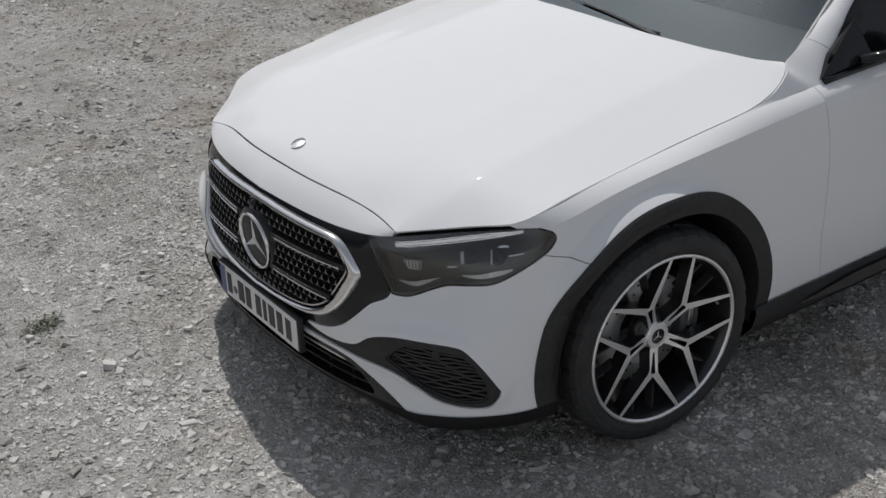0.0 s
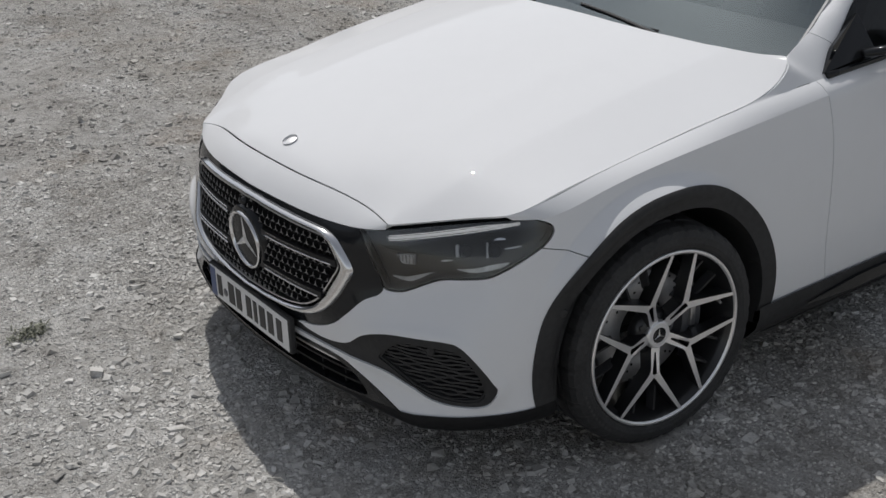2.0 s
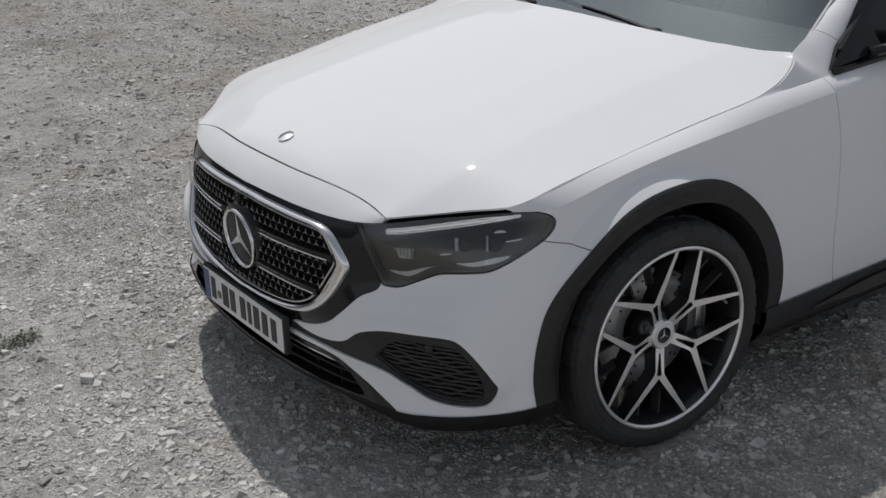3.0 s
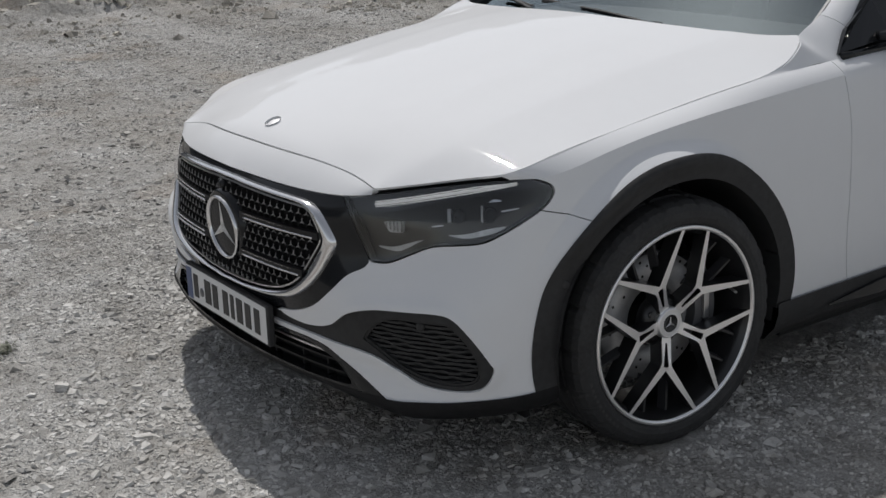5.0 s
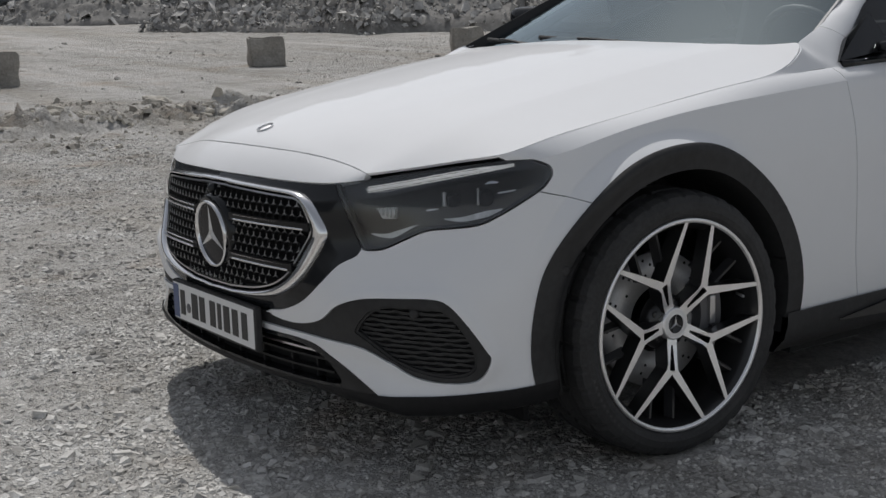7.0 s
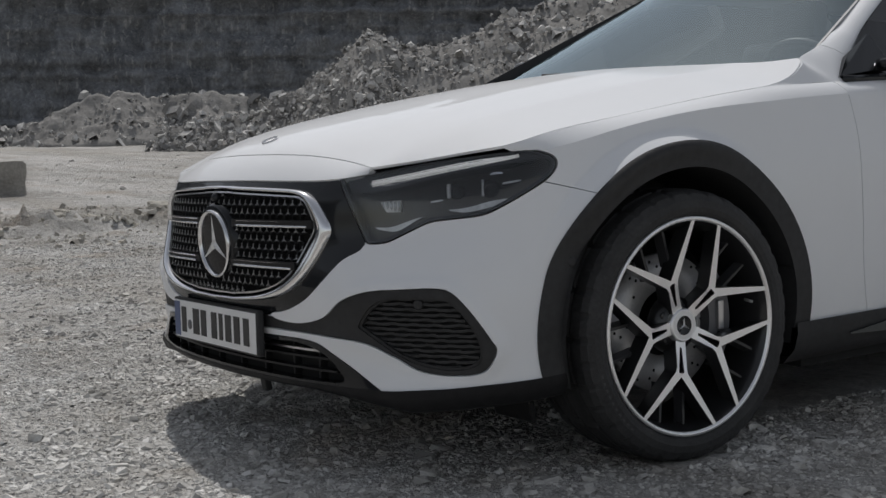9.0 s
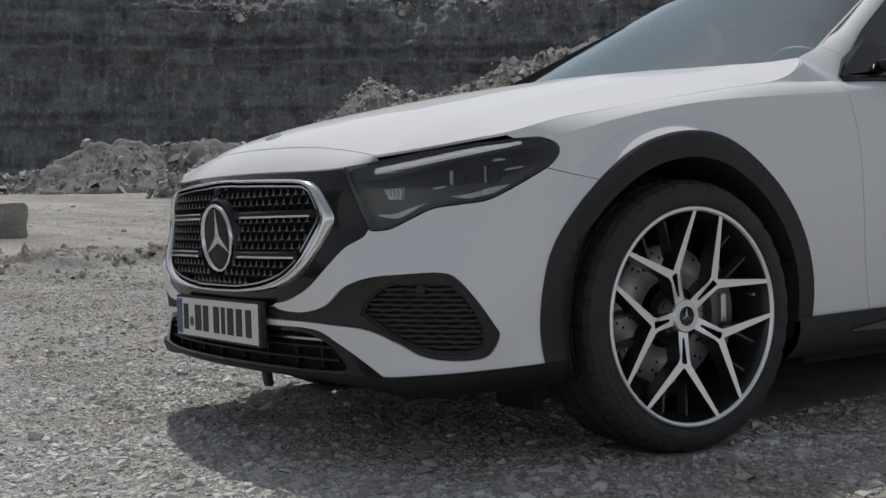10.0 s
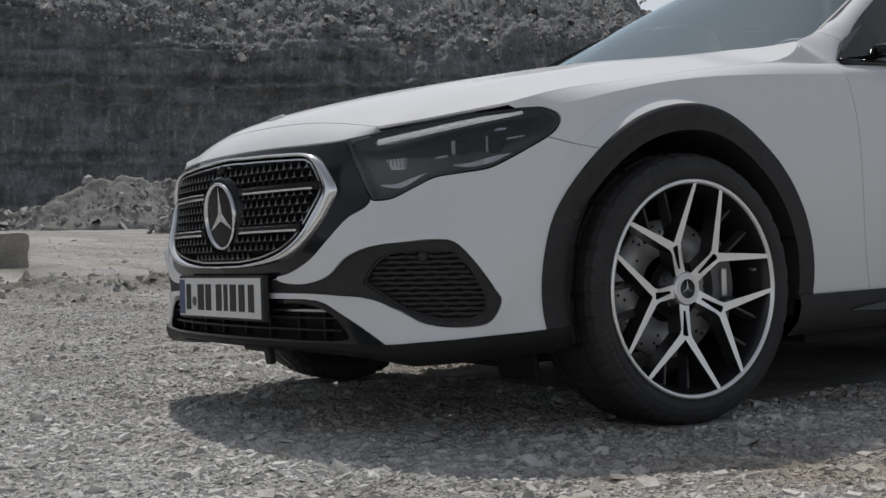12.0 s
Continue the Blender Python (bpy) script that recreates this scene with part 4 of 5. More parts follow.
def scatter(name, n, box, median, spread, biggest, label, seed, lift=.12, keep=None, material=None, flat=.5, lie=.30):
    """Loose stones strewn over a stretch of ground, as one piece of stuff."""
    rng = np.random.default_rng(seed)
    xy = np.stack([rng.uniform(box[0], box[1], n), rng.uniform(box[2], box[3], n)], 1)
    size = np.minimum(median * np.exp(rng.normal(0, spread, n)), biggest)
    u = rng.uniform(0, 1, n)
    if keep:
        ok = np.array([keep(a, b, c) for (a, b), c in zip(xy, u)])
        xy, size = xy[ok], size[ok]
    z = lie_on(xy) + size * lift * flat
    v, q = shards(np.column_stack([xy, z]), size, rng, flat, lie)
    return tagged(new(name, quick_mesh(name, v, q, material or STONES)), label, "gravel", kind="stuff")


def strewn(x, y):
    """The stretch of quarry floor before and beside the nose where loose stones lie, clear of the tyres."""
    if abs(abs(x) - .84) < .14 and min(abs(y), abs(y - REAR_Y)) < .12:
        return False
    return y > -1.85 - .286 * x and x < 1.85 and x < 1.95 - .75 * (y - .4) and not (abs(x) < .7 and .3 < y < 3.6)


def near(x, y): return math.hypot(x - 3, y + 2.2) < 5.6


def clumped(x, y, u):
    """Stones lie thicker in some patches than in others."""
    return strewn(x, y) and u < .34 + 1.0 * max(0, noise.noise((x * 1.3, y * 1.3, 21)) + .5 * noise.noise((x * 4.1, y * 4.1, 23)) + .25)


scatter("grit", 122000, (-2.6, 1.9, -2.4, 2.6), .0078, .35, .018, "fine pale stone grit round the car", 15, keep=lambda x, y, u: strewn(x, y) and near(x, y), flat=.36, lie=.3)
scatter("gravel", 105000, (-2.6, 1.9, -2.4, 2.6), .0118, .48, .045, "pale flaky gravel chips strewn over the quarry floor", 3, keep=lambda x, y, u: near(x, y) and clumped(x, y, u), flat=.34, lie=.24)
scatter("coarse_gravel", 2600, (-2.6, 1.9, -2.4, 2.6), .027, .36, .065, "larger pale angular stones among the gravel", 4, keep=lambda x, y, u: clumped(x, y, u) and u < .75, flat=.33)
scatter("gravel", 66000, (-9.5, .5, -2.4, 5.5), .018, .42, .06, "pale flaky gravel chips further from the car", 5, keep=lambda x, y, u: not near(x, y) and clumped(x, y, u), flat=.36)
CLODS = mat("mud_clods", (.44, .415, .37), .95, spec=.1, vary=.2, scale=5, bump=.6, bump_scale=40, random_vary=.28)
scatter("mud_clods", 60000, (-15.5, -7.5, -1.5, 10.5), .032, .6, .15, "pale brown clods churned up in a band of ruts", 7, material=CLODS, flat=.75, keep=lambda x, y, u: u < mud(x, y) * (.10 + 2.2 * max(0, noise.noise((x * 1.5, y * .7, 31)) - .02)))
scatter("far_stones", 12000, (-34, -9, -1, 26), .024, .55, .14, "scattered stones over the far quarry floor", 8, keep=lambda x, y, u: u < .4 + .8 * max(0, noise.noise((x * .2, y * .2, 41))))


def mud_lump_mesh(seed):
    """A rounded, crumbly lump of earth about 0.3 m wide."""
    bm = bmesh.new()
    bmesh.ops.create_icosphere(bm, subdivisions=3, radius=.16)
    for v in bm.verts:
        p = v.co * 9 + Vector((seed * 5.1, 0, 0))
        v.co *= 1 + .45 * noise.fractal(p * .5, .7, 2, 4)
        v.co.z *= .62
    me = bpy.data.meshes.new("mud_lump")
    bm.to_mesh(me)
    bm.free()
    me.materials.append(CLODS)
    return me


LUMPS = [mud_lump_mesh(k) for k in range(4)]
rng = np.random.default_rng(29)
for line in ([(-11.0, 1.2), (-11.3, 1.75), (-11.6, 2.9), (-11.4, 3.95), (-11.2, 4.6)], [(-13.0, 1.9), (-13.0, 2.6), (-13.05, 3.05), (-12.4, 3.5), (-12.6, 4.2)]):
    for q in np.sort(rng.uniform(0, 4, 26)):
        x, y = spline(np.arange(5), line, [q])[0] + rng.normal(0, .16, 2)
        size = rng.uniform(.28, .8)
        lump = tagged(new("mud_lump", LUMPS[rng.integers(0, 4)]), "crumbly brown-grey lump of dried mud beside a rut", "mud lump", group="lumps of dried mud")
        lump.matrix_basis = pose(x, y, lie_at(x, y) + .02 * size, 0, 0, rng.uniform(0, 360)) @ Matrix.Diagonal((size, size * rng.uniform(.7, 1.3), size * rng.uniform(.7, 1.1), 1))
lone = tagged(new("mud_lump", LUMPS[1]), "single brown lump of earth lying on the quarry floor", "mud lump", group="lumps of dried mud")
lone.matrix_basis = pose(-13.63, 4.56, lie_at(-13.63, 4.56) + .03, 0, 0, 60) @ Matrix.Diagonal((1.25, .8, .85, 1))

# a small dusty weed among the chips
WEED = mat("weed_leaf", (.27, .275, .225), .8, spec=.2, vary=.35, scale=40)
rng = np.random.default_rng(31)
leaf_v, leaf_f = [], []
for k in range(130):
    x, y = rng.normal(-.92, .028), rng.normal(-1.30, .042)
    base = np.array((x, y, lie_at(x, y)))
    a, reach, w = rng.uniform(0, 2 * math.pi), rng.uniform(.012, .032), rng.uniform(.002, .005)
    out, side = np.array((math.cos(a), math.sin(a), 0)), np.array((-math.sin(a), math.cos(a), 0))
    up = np.array((0, 0, rng.uniform(.5, 1.2) * reach))
    n0 = len(leaf_v)
    leaf_v += [base - side * w, base + side * w, base + out * reach * .5 + up * .8 + side * w, base + out * reach * .5 + up * .8 - side * w, base + out * reach + up]
    leaf_f += [[n0, n0 + 1, n0 + 2, n0 + 3], [n0 + 3, n0 + 2, n0 + 4]]
tagged(new("weed", mesh_of("weed", leaf_v, leaf_f, WEED, False)), "small dusty grey-green weed growing among gravel chips", "weed", kind="stuff")


# ---- stone blocks ----
def stone_block(x, y, sx, sy, sz, turn, seed, label):
    bm = bmesh.new()
    bmesh.ops.create_cube(bm, size=1)
    bmesh.ops.scale(bm, vec=(sx, sy, sz), verts=bm.verts)
    bmesh.ops.bevel(bm, geom=bm.edges[:], offset=.035, segments=2, affect="EDGES")
    bmesh.ops.subdivide_edges(bm, edges=[e for e in bm.edges if e.calc_length() > .2], cuts=7, use_grid_fill=True)
    for v in bm.verts:
        p = v.co * 2.3 + Vector((seed * 7.3, 0, 0))
        v.co += v.co.normalized() * (.06 * noise.fractal(p, 1, 2, 4)) + Vector((.04 * noise.noise(p * .7), .04 * noise.noise(p * .7 + Vector((5, 5, 5))), 0))
    bmesh.ops.triangulate(bm, faces=bm.faces[:])
    me = bpy.data.meshes.new("stone_block")
    bm.to_mesh(me)
    bm.free()
    me.materials.append(BLOCKSTONE)
    ob = tagged(new("stone_block", me), label, "stone block", group="quarried blocks")
    ob.matrix_basis = pose(x, y, lie_at(x, y) + sz / 2 - .05, 0, 0, turn)


stone_block(-18.4, 3.0, .9, 1.9, .62, 12, 1, "rough grey quarried stone block lying on the quarry floor")
stone_block(-19.6, 9.45, .7, .72, .62, -20, 2, "squarish grey stone block standing on the quarry floor")
stone_block(-19.2, 14.3, .7, .74, .62, 60, 3, "irregular dark grey stone block on the quarry floor")

# ---- rubble heaps before the wall ----
RUBBLE = mat("rubble_dirt", (.32, .312, .300), .95, spec=.1, colour2=(.18, .175, .168), scale=.9, bump=1, bump_scale=7)
RUBBLE_ROCK = mat("rubble_rock", (.42, .412, .40), .95, spec=.15, vary=.25, scale=1.5, bump=.8, bump_scale=9, random_vary=.45)


def heap(ridge, seed, rocks, label, rough=.5, boulders=0):
    """A spoil heap: slopes at the angle of repose down from a ridge line, with rocks of all sizes on it."""
    rng = np.random.default_rng(seed)
    r = np.array(ridge, float)
    s = np.linspace(0, len(r) - 1, 40 * (len(r) - 1))
    line = spline(np.arange(len(r)), r, s)
    tan = np.gradient(line[:, :2], axis=0)
    tan /= np.linalg.norm(tan, axis=1)[:, None]
    side = np.stack([tan[:, 1], -tan[:, 0]], 1)
    ws = np.linspace(-1, 1, 71)
    pts = np.zeros((len(s), 71, 3))
    for i in range(len(s)):
        base = float(ground_z(line[i, 0], line[i, 1]))
        h = max(.25, line[i, 2] - base)
        for j, w in enumerate(ws):
            x, y = line[i, :2] + side[i] * w * h * 1.75
            f = (1 - abs(w)) ** 1.15
            bump = rough * (noise.fractal((x * .55, y * .55, seed), .8, 2.1, 5) * .55 + .5 * noise.noise((x * .23, y * .23, seed + 3)))
            pts[i, j] = (x, y, base - .15 - .9 * max(0, abs(w) - .9) / .1 + h * f + bump * min(1, f * 3 + .1))
    v, q = grid_mesh(pts)
    thing = tagged(new("spoil_mound", mesh_of("spoil_mound", v, q, RUBBLE)), label, "spoil mound")
    k = rng.integers(0, len(v), rocks)
    size = np.minimum(.07 * np.exp(rng.normal(0, .7, rocks)), .42)
    size[:boulders] = rng.uniform(.3, .8, boulders)
    sv, sq = shards(v[k] + np.column_stack([rng.normal(0, .15, (rocks, 2)), size * .1]), size, rng, .8, .6)
    tagged(child("rubble", quick_mesh("rubble", sv, sq, RUBBLE_ROCK), thing, "pale broken rocks"), kind="stuff")


heap([(-39.5, 15.2, 2.3), (-36.9, 18.5, 3.3), (-36.0, 20.0, 4.3), (-35.1, 21.7, 5.75), (-34.0, 23.2, 5.2), (-32.3, 25.5, 5.9), (-31.2, 26.9, 6.7), (-29.0, 29.6, 7.2), (-26, 33, 7.4)], 11, 17000, "tall heap of broken rock and spoil beside the quarry wall", .7)
heap([(-54.0, 9.0, 2.3), (-53.0, 12.0, 3.0), (-52.2, 14.2, 3.2), (-51.0, 17.2, 4.45), (-50.2, 19.5, 4.2), (-49.5, 21.5, 4.4), (-48.0, 25.5, 4.1)], 12, 2600, "low grey spoil heaps with scattered boulders", .8, 36)

# ---- quarry wall ----
WALL = mat("quarry_rock", (.275, .285, .298), .95, spec=.1, colour2=(.112, .117, .125), scale=.5, bump=1, bump_scale=4.5)
# pale upright drill marks and runs down the face
wn_ = WALL.node_tree.nodes
wall_links = WALL.node_tree.links
runs, stretch, marks, pale = wn_.new("ShaderNodeTexNoise"), wn_.new("ShaderNodeMapping"), wn_.new("ShaderNodeMapRange"), wn_.new("ShaderNodeMix")
pale.data_type = "RGBA"
stretch.inputs["Scale"].default_value = (2.2, 2.2, .30)
runs.inputs["Scale"].default_value, runs.inputs["Detail"].default_value = 1.6, 4
marks.inputs["From Min"].default_value, marks.inputs["From Max"].default_value, marks.inputs["To Max"].default_value = .57, .69, .65
wall_links.new(wn_["Texture Coordinate"].outputs["Object"], stretch.inputs["Vector"])
wall_links.new(stretch.outputs[0], runs.inputs["Vector"]), wall_links.new(runs.outputs["Fac"], marks.inputs["Value"])
old = wn_["Principled BSDF"].inputs["Base Color"].links[0].from_socket
wall_links.new(old, pale.inputs[6]), wall_links.new(marks.outputs[0], pale.inputs[0])
pale.inputs[7].default_value = (.42, .415, .40, 1)
wall_links.new(pale.outputs[2], wn_["Principled BSDF"].inputs["Base Color"])
az = np.sort(np.concatenate([np.linspace(radians(60), radians(126), 60), np.linspace(radians(126), radians(172), 520), np.linspace(radians(172), radians(260), 80)[1:]]))
rows = 150
pts = np.zeros((rows, len(az), 3))
for j, a in enumerate(az):
    deg = math.degrees(a)
    shelf = 15.0 + 2.6 * max(0, min(1, (deg - 157) / 6)) + 1.4 * noise.noise((deg * .25, 3, 0)) + .8 * noise.noise((deg * 1.3, 8, 0))
    crest = 11.4 - 8.5 * max(0, min(1, (139 - deg) / 5))
    wave = 6 * noise.noise((a * 3, 0, 0))
    for i in range(rows):
        h = i / (rows - 1)
        steep, slope = min(h / .68, 1), max(0, (h - .68) / .32)
        z = 1.4 + steep * shelf + slope * crest
        d = 80 + wave + steep * 5 + slope * 17
        strata = .45 * noise.noise((z * 1.5, a * 2, 0)) + .30 * noise.noise((z * 4.1, a * 4, 5))
        d += (1 - slope) * strata * 1.6 + 1.3 * noise.fractal((a * 34, z * .4, 1), .9, 2, 4) + .35 * noise.noise((a * 260, z * .5, 2))
        z += slope * (2.2 * noise.fractal((a * 26, d * .22, 5), .8, 2, 5) + .5 * math.sin(d * .9 + 3 * noise.noise((a * 9, 4, 0))))
        pts[i, j] = (d * math.cos(a), d * math.sin(a), z)
wv, wq = grid_mesh(pts)
wall = tagged(new("quarry_wall", mesh_of("quarry_wall", wv, [q[::-1] for q in wq], WALL)), "dark layered quarry rock wall in shade with rubble on its crest", "quarry wall", kind="structure")
rng = np.random.default_rng(17)
top_ids = np.arange(int(rows * .66) * len(az), rows * len(az))
top_ids = rng.choice(top_ids.reshape(-1, len(az))[:, 60:570].ravel(), 17000)
size = np.minimum(.12 * np.exp(rng.normal(0, .7, len(top_ids))), .7)
sv, sq = shards(wv[top_ids] + rng.normal(0, .3, (len(top_ids), 3)), size, rng, .8, .6)
tagged(child("crest_rubble", quick_mesh("crest_rubble", sv, sq, RUBBLE_ROCK), wall, "pale broken rocks on the crest"), kind="stuff")

# ---- details on the skin ----
level_u = np.linspace(0, 1.1, 240)
level_v = np.linspace(0, V_TOP, 120)
level_grid = skin(level_u, level_v)


level_z = np.linspace(.235, .74, 102)
level_x = np.linspace(0, .9, 181)
table = []
for z in level_z:
    k = [np.interp(z, level_grid[:, j, 2], np.arange(120)) for j in range(240)]
    xs = [np.interp(i, np.arange(120), level_grid[:, j, 0]) for j, i in enumerate(k)]
    ys = [np.interp(i, np.arange(120), level_grid[:, j, 1]) for j, i in enumerate(k)]
    table.append(np.interp(level_x, xs, ys))
table = np.array(table)


def front_y(x, z):
    """The skin's y at a place of the front, by half-width and height."""
    a, b = min(max((z - .235) / .005, 0), 100.999), min(abs(x) / .005, 179.999)
    i, j = int(a), int(b)
    a, b = a - i, b - j
    return float((table[i, j] * (1 - a) + table[i + 1, j] * a) * (1 - b) + (table[i, j + 1] * (1 - a) + table[i + 1, j + 1] * a) * b)


def on_front(x, z, lift=0.0):
    y = front_y(x, z)
    slope = (front_y(abs(x) + .02, z) - front_y(max(0, abs(x) - .02), z)) / (abs(x) + .02 - max(0, abs(x) - .02))
    a = math.atan(slope) * (1 if x >= 0 else -1)
    lean = math.atan((front_y(x, z + .03) - front_y(x, z - .03)) / .06)
    return Matrix.Translation((x + lift * math.sin(a), y - lift * math.cos(a), z)) @ Matrix.Rotation(a, 4, "Z") @ Matrix.Rotation(-lean, 4, "X")


# chrome grille frame: a rounded band between two outlines, wide at the sides and thin above the middle
def half_width(p):
    """An outline's points on the car's left, as half-width and height."""
    out = []
    for a, z in p:
        reach = np.array([.6 * x + .8 * front_y(x, z) for x in np.linspace(0, .62, 63)])
        if a > reach[0]:
            out.append((float(np.interp(a, reach, np.linspace(0, .62, 63))), z))
    return np.array(out)


turn_a = np.linspace(0, 2 * np.pi, 320, endpoint=False)
fold = np.arctan2(np.sin(turn_a), np.abs(np.cos(turn_a)))
loops = []
for line in (GRILLE_OUT, GRILLE_IN):
    q = half_width(line)
    th, rad = np.arctan2(q[:, 1] - .571, q[:, 0] / 1.6), np.hypot(q[:, 0] / 1.6, q[:, 1] - .571)
    k = np.argsort(th)
    rr = np.interp(fold, th[k], rad[k])
    rr = sum(np.roll(rr, n) for n in (-2, -1, 0, 1, 2)) / 5
    loops.append(np.stack([rr * np.cos(turn_a) * 1.6, .571 + rr * np.sin(turn_a)], 1))
band = []
for w, lift in ((0, -.020), (0, .003), (.06, .0085), (.2, .0125), (.4, .0145), (.6, .0135), (.8, .0100), (.94, .0055), (1, .0), (1, -.022)):
    xz = loops[0] * (1 - w) + loops[1] * w
    band.append([(x, front_y(x, z) - lift, z) for x, z in xz])
band = np.array(band)
band = np.concatenate([band, band[:, :1]], 1)
child("chrome_frame", mesh_of("chrome_frame", *grid_mesh(band), CHROME), grille, "chrome grille frame")


# grille: honeycomb of black bars with a small bright three-armed stud on each knot
def three_arms(length, width, depth, tip=1.0):
    """Three bars from a knot, one up and two down, in the xz plane, facing -y."""
    v, f = [], []
    for deg in (90, 210, 330):
        d, n = np.array(polar(1, deg)), np.array(polar(1, deg + 90))
        base = len(v)
        for y, grow in ((-depth, .6), (0, 1.0)):
            for r, w in ((0, width), (length, width * tip)):
                for sgn in (-1, 1):
                    q = d * r + n * sgn * w * grow / 2
                    v.append((q[0], y, q[1]))
        f += [[base + k for k in quad] for quad in ((0, 1, 3, 2), (0, 2, 6, 4), (1, 5, 7, 3), (2, 3, 7, 6))]
    return np.array(v), f


STUD = mesh_of("stud", *three_arms(.0092, .0030, .006, .3), STUDS, False)
DX, DZ = .0290, .0225
comb = []
arm_v, arm_f = three_arms(.0172, .0036, .012, 1.0)
EMBLEM_Z, EMBLEM_R = .570, .092
SLATS = ((.629, .105, .437), (.526, .108, .398))
for iz in range(14):
    for ix in range(-16, 17):
        x, z = (ix + .5 * (iz % 2)) * DX, .432 + iz * DZ
        q = np.array([[.6 * abs(x) + .8 * front_y(x, z), z]])
        if distance(q, GRILLE_IN)[0] > -.014 or math.hypot(x, z - EMBLEM_Z) < .108:
            continue
        m = on_front(x, z, -.012)
        mm = np.array(m)
        comb.append((arm_v @ mm[:3, :3].T + mm[:3, 3], arm_f))
        if min(abs(z - sl[0]) for sl in SLATS) < .014:
            continue
        child("stud", STUD, grille, m=on_front(x, z, -.004))
tagged(child("honeycomb", mesh_of("honeycomb", *joined(*comb), COMB, False), grille, "gloss black honeycomb grille mesh"), kind="stuff")
for z, x0, x1 in SLATS:
    for sign in (1, -1):
        xs = np.linspace(x0, x1, 24) * sign
        line = np.array([(x, front_y(x, z) + .002, z) for x in xs])
        slat = child("slat", mesh_of("slat", *swept(line, np.array([(-.003, -.010), (.012, -.010), (.012, .010), (-.003, .010)])), COMB, False), grille, "gloss black slat with chrome lines")
        for dz, r in ((.0065, .0022), (-.006, .0034)):
            inset = line + np.array((0, -.010, dz))
            child("chrome_line", mesh_of("chrome_line", *swept(inset[1:-1], round_section(r, 8)), CHROME), slat, "thin chrome line")

# round emblem: dark disc, chrome ring, three plain tapered bars
emblem_y = front_y(0, EMBLEM_Z) + .004
emblem = new("emblem")
emblem.parent = car
emblem["label"] = "round chrome-ringed grille emblem"
turn = pose(0, emblem_y, EMBLEM_Z, 0, 0, -90) @ Matrix.Rotation(radians(4), 4, "Y")
child("socket", mesh_of("socket", *lathe([(-.03, .112), (.002, .108), (.006, .101), (.006, 0)], 64), GLOSS), emblem, "black emblem socket", turn)
child("ring", mesh_of("ring", *lathe([(.004, .0925), (.013, .093), (.017, .0895), (.015, .085), (.008, .0835)], 72), CHROME), emblem, "chrome ring", turn)
child("disc", mesh_of("disc", *lathe([(.008, .0845), (.0095, .06), (.010, .0)], 64), EMBLEMDARK), emblem, "dark glossy disc", turn)
for deg in (90, 210, 330):
    d, n = polar(1, deg), polar(1, deg + 90)
    v = [(.010, n[0] * .012, n[1] * .012), (.010, -n[0] * .012, -n[1] * .012), (.010, d[0] * .083, d[1] * .083), (.016, 0, 0)]
    child("bar", mesh_of("bar", v, [[0, 3, 2], [3, 1, 2]], LASH, False), emblem, "tapered chrome bar", turn)
eye = bmesh.new()
bmesh.ops.create_uvsphere(eye, u_segments=20, v_segments=12, radius=.014)
part("front_camera", eye, GLOSS, car, "small black front camera", Matrix.Translation((0, front_y(0, .694) - .004, .694)), True)

# hood badge
badge_m = pose(0, -.668, .8475, 22) @ Matrix.Rotation(radians(-90), 4, "Y") @ Matrix.Rotation(radians(180), 4, "Z")
badge = child("hood_badge", mesh_of("hood_badge", *lathe([(-.003, .0245), (.002, .024), (.003, .0215), (.0012, .0175), (.0014, 0)], 48), CAPRING), car, "small round silver hood badge", badge_m)
child("badge_disc", mesh_of("badge_disc", *lathe([(.0009, .0182), (.0022, .0178), (.0024, 0)], 40), COMB), badge, "dark badge centre")
for deg in (0, 120, 240):
    d, n = polar(1, deg), polar(1, deg + 90)
    v = [(.0026, n[0] * .004, n[1] * .004), (.0026, -n[0] * .004, -n[1] * .004), (.0026, d[0] * .0180, d[1] * .0180), (.0055, 0, 0)]
    child("bar", mesh_of("bar", v, [[0, 3, 2], [3, 1, 2]], CHROME, False), badge)

# number plate: characters as plain bars
PLATE_Y, PLATE_Z = -.857, .348
plate = part("plate_holder", box_bm(.530, .02, .120, (0, 0, 0), .006), BLACK, car, "black number plate holder", pose(0, PLATE_Y + .006, PLATE_Z, 0))
tray = part("number_plate", box_bm(.520, .006, .112, (0, -.008, 0), .002), PLATEBLACK, plate, "white number plate with plain dark bars")
face = part("plate_face", box_bm(.514, .004, .106, (0, -.0105, 0), .0015), PLATEWHITE, plate, "white reflective plate face")
part("country_band", box_bm(.036, .003, .098, (-.236, -.0125, 0), .001), PLATEBLUE, plate, "blue band")
for x, w, h in ((-.190, .030, .072), (-.108, .040, .072), (-.058, .034, .072), (.010, .034, .072), (.053, .022, .072), (.098, .036, .072), (.150, .034, .072), (.205, .032, .072)):
    part("character_bar", box_bm(w, .002, h, (x, -.0135, 0), .0006), PLATEBLACK, plate)
seal = lathe([(-.001, .014), (.001, .0135), (.001, 0)], 24)
child("seal", mesh_of("seal", *seal, CALIPER), plate, "round grey seal", pose(-.152, -.0128, -.012, 0, 0, -90))

# lower intake: gloss frame, dark sheet standing in for shaded depth, slats and ribs
OPENING = outline([(-1.2, .333), (-1.2, .333), (-.52, .335), (-.455, .337), (-.40, .333), (-.36, .320), (-.329, .302), (-.305, .275), (-.293, .256), (-.312, .246), (-.416, .243), (-.514, .244), (-1.2, .244), (-1.2, .244)])
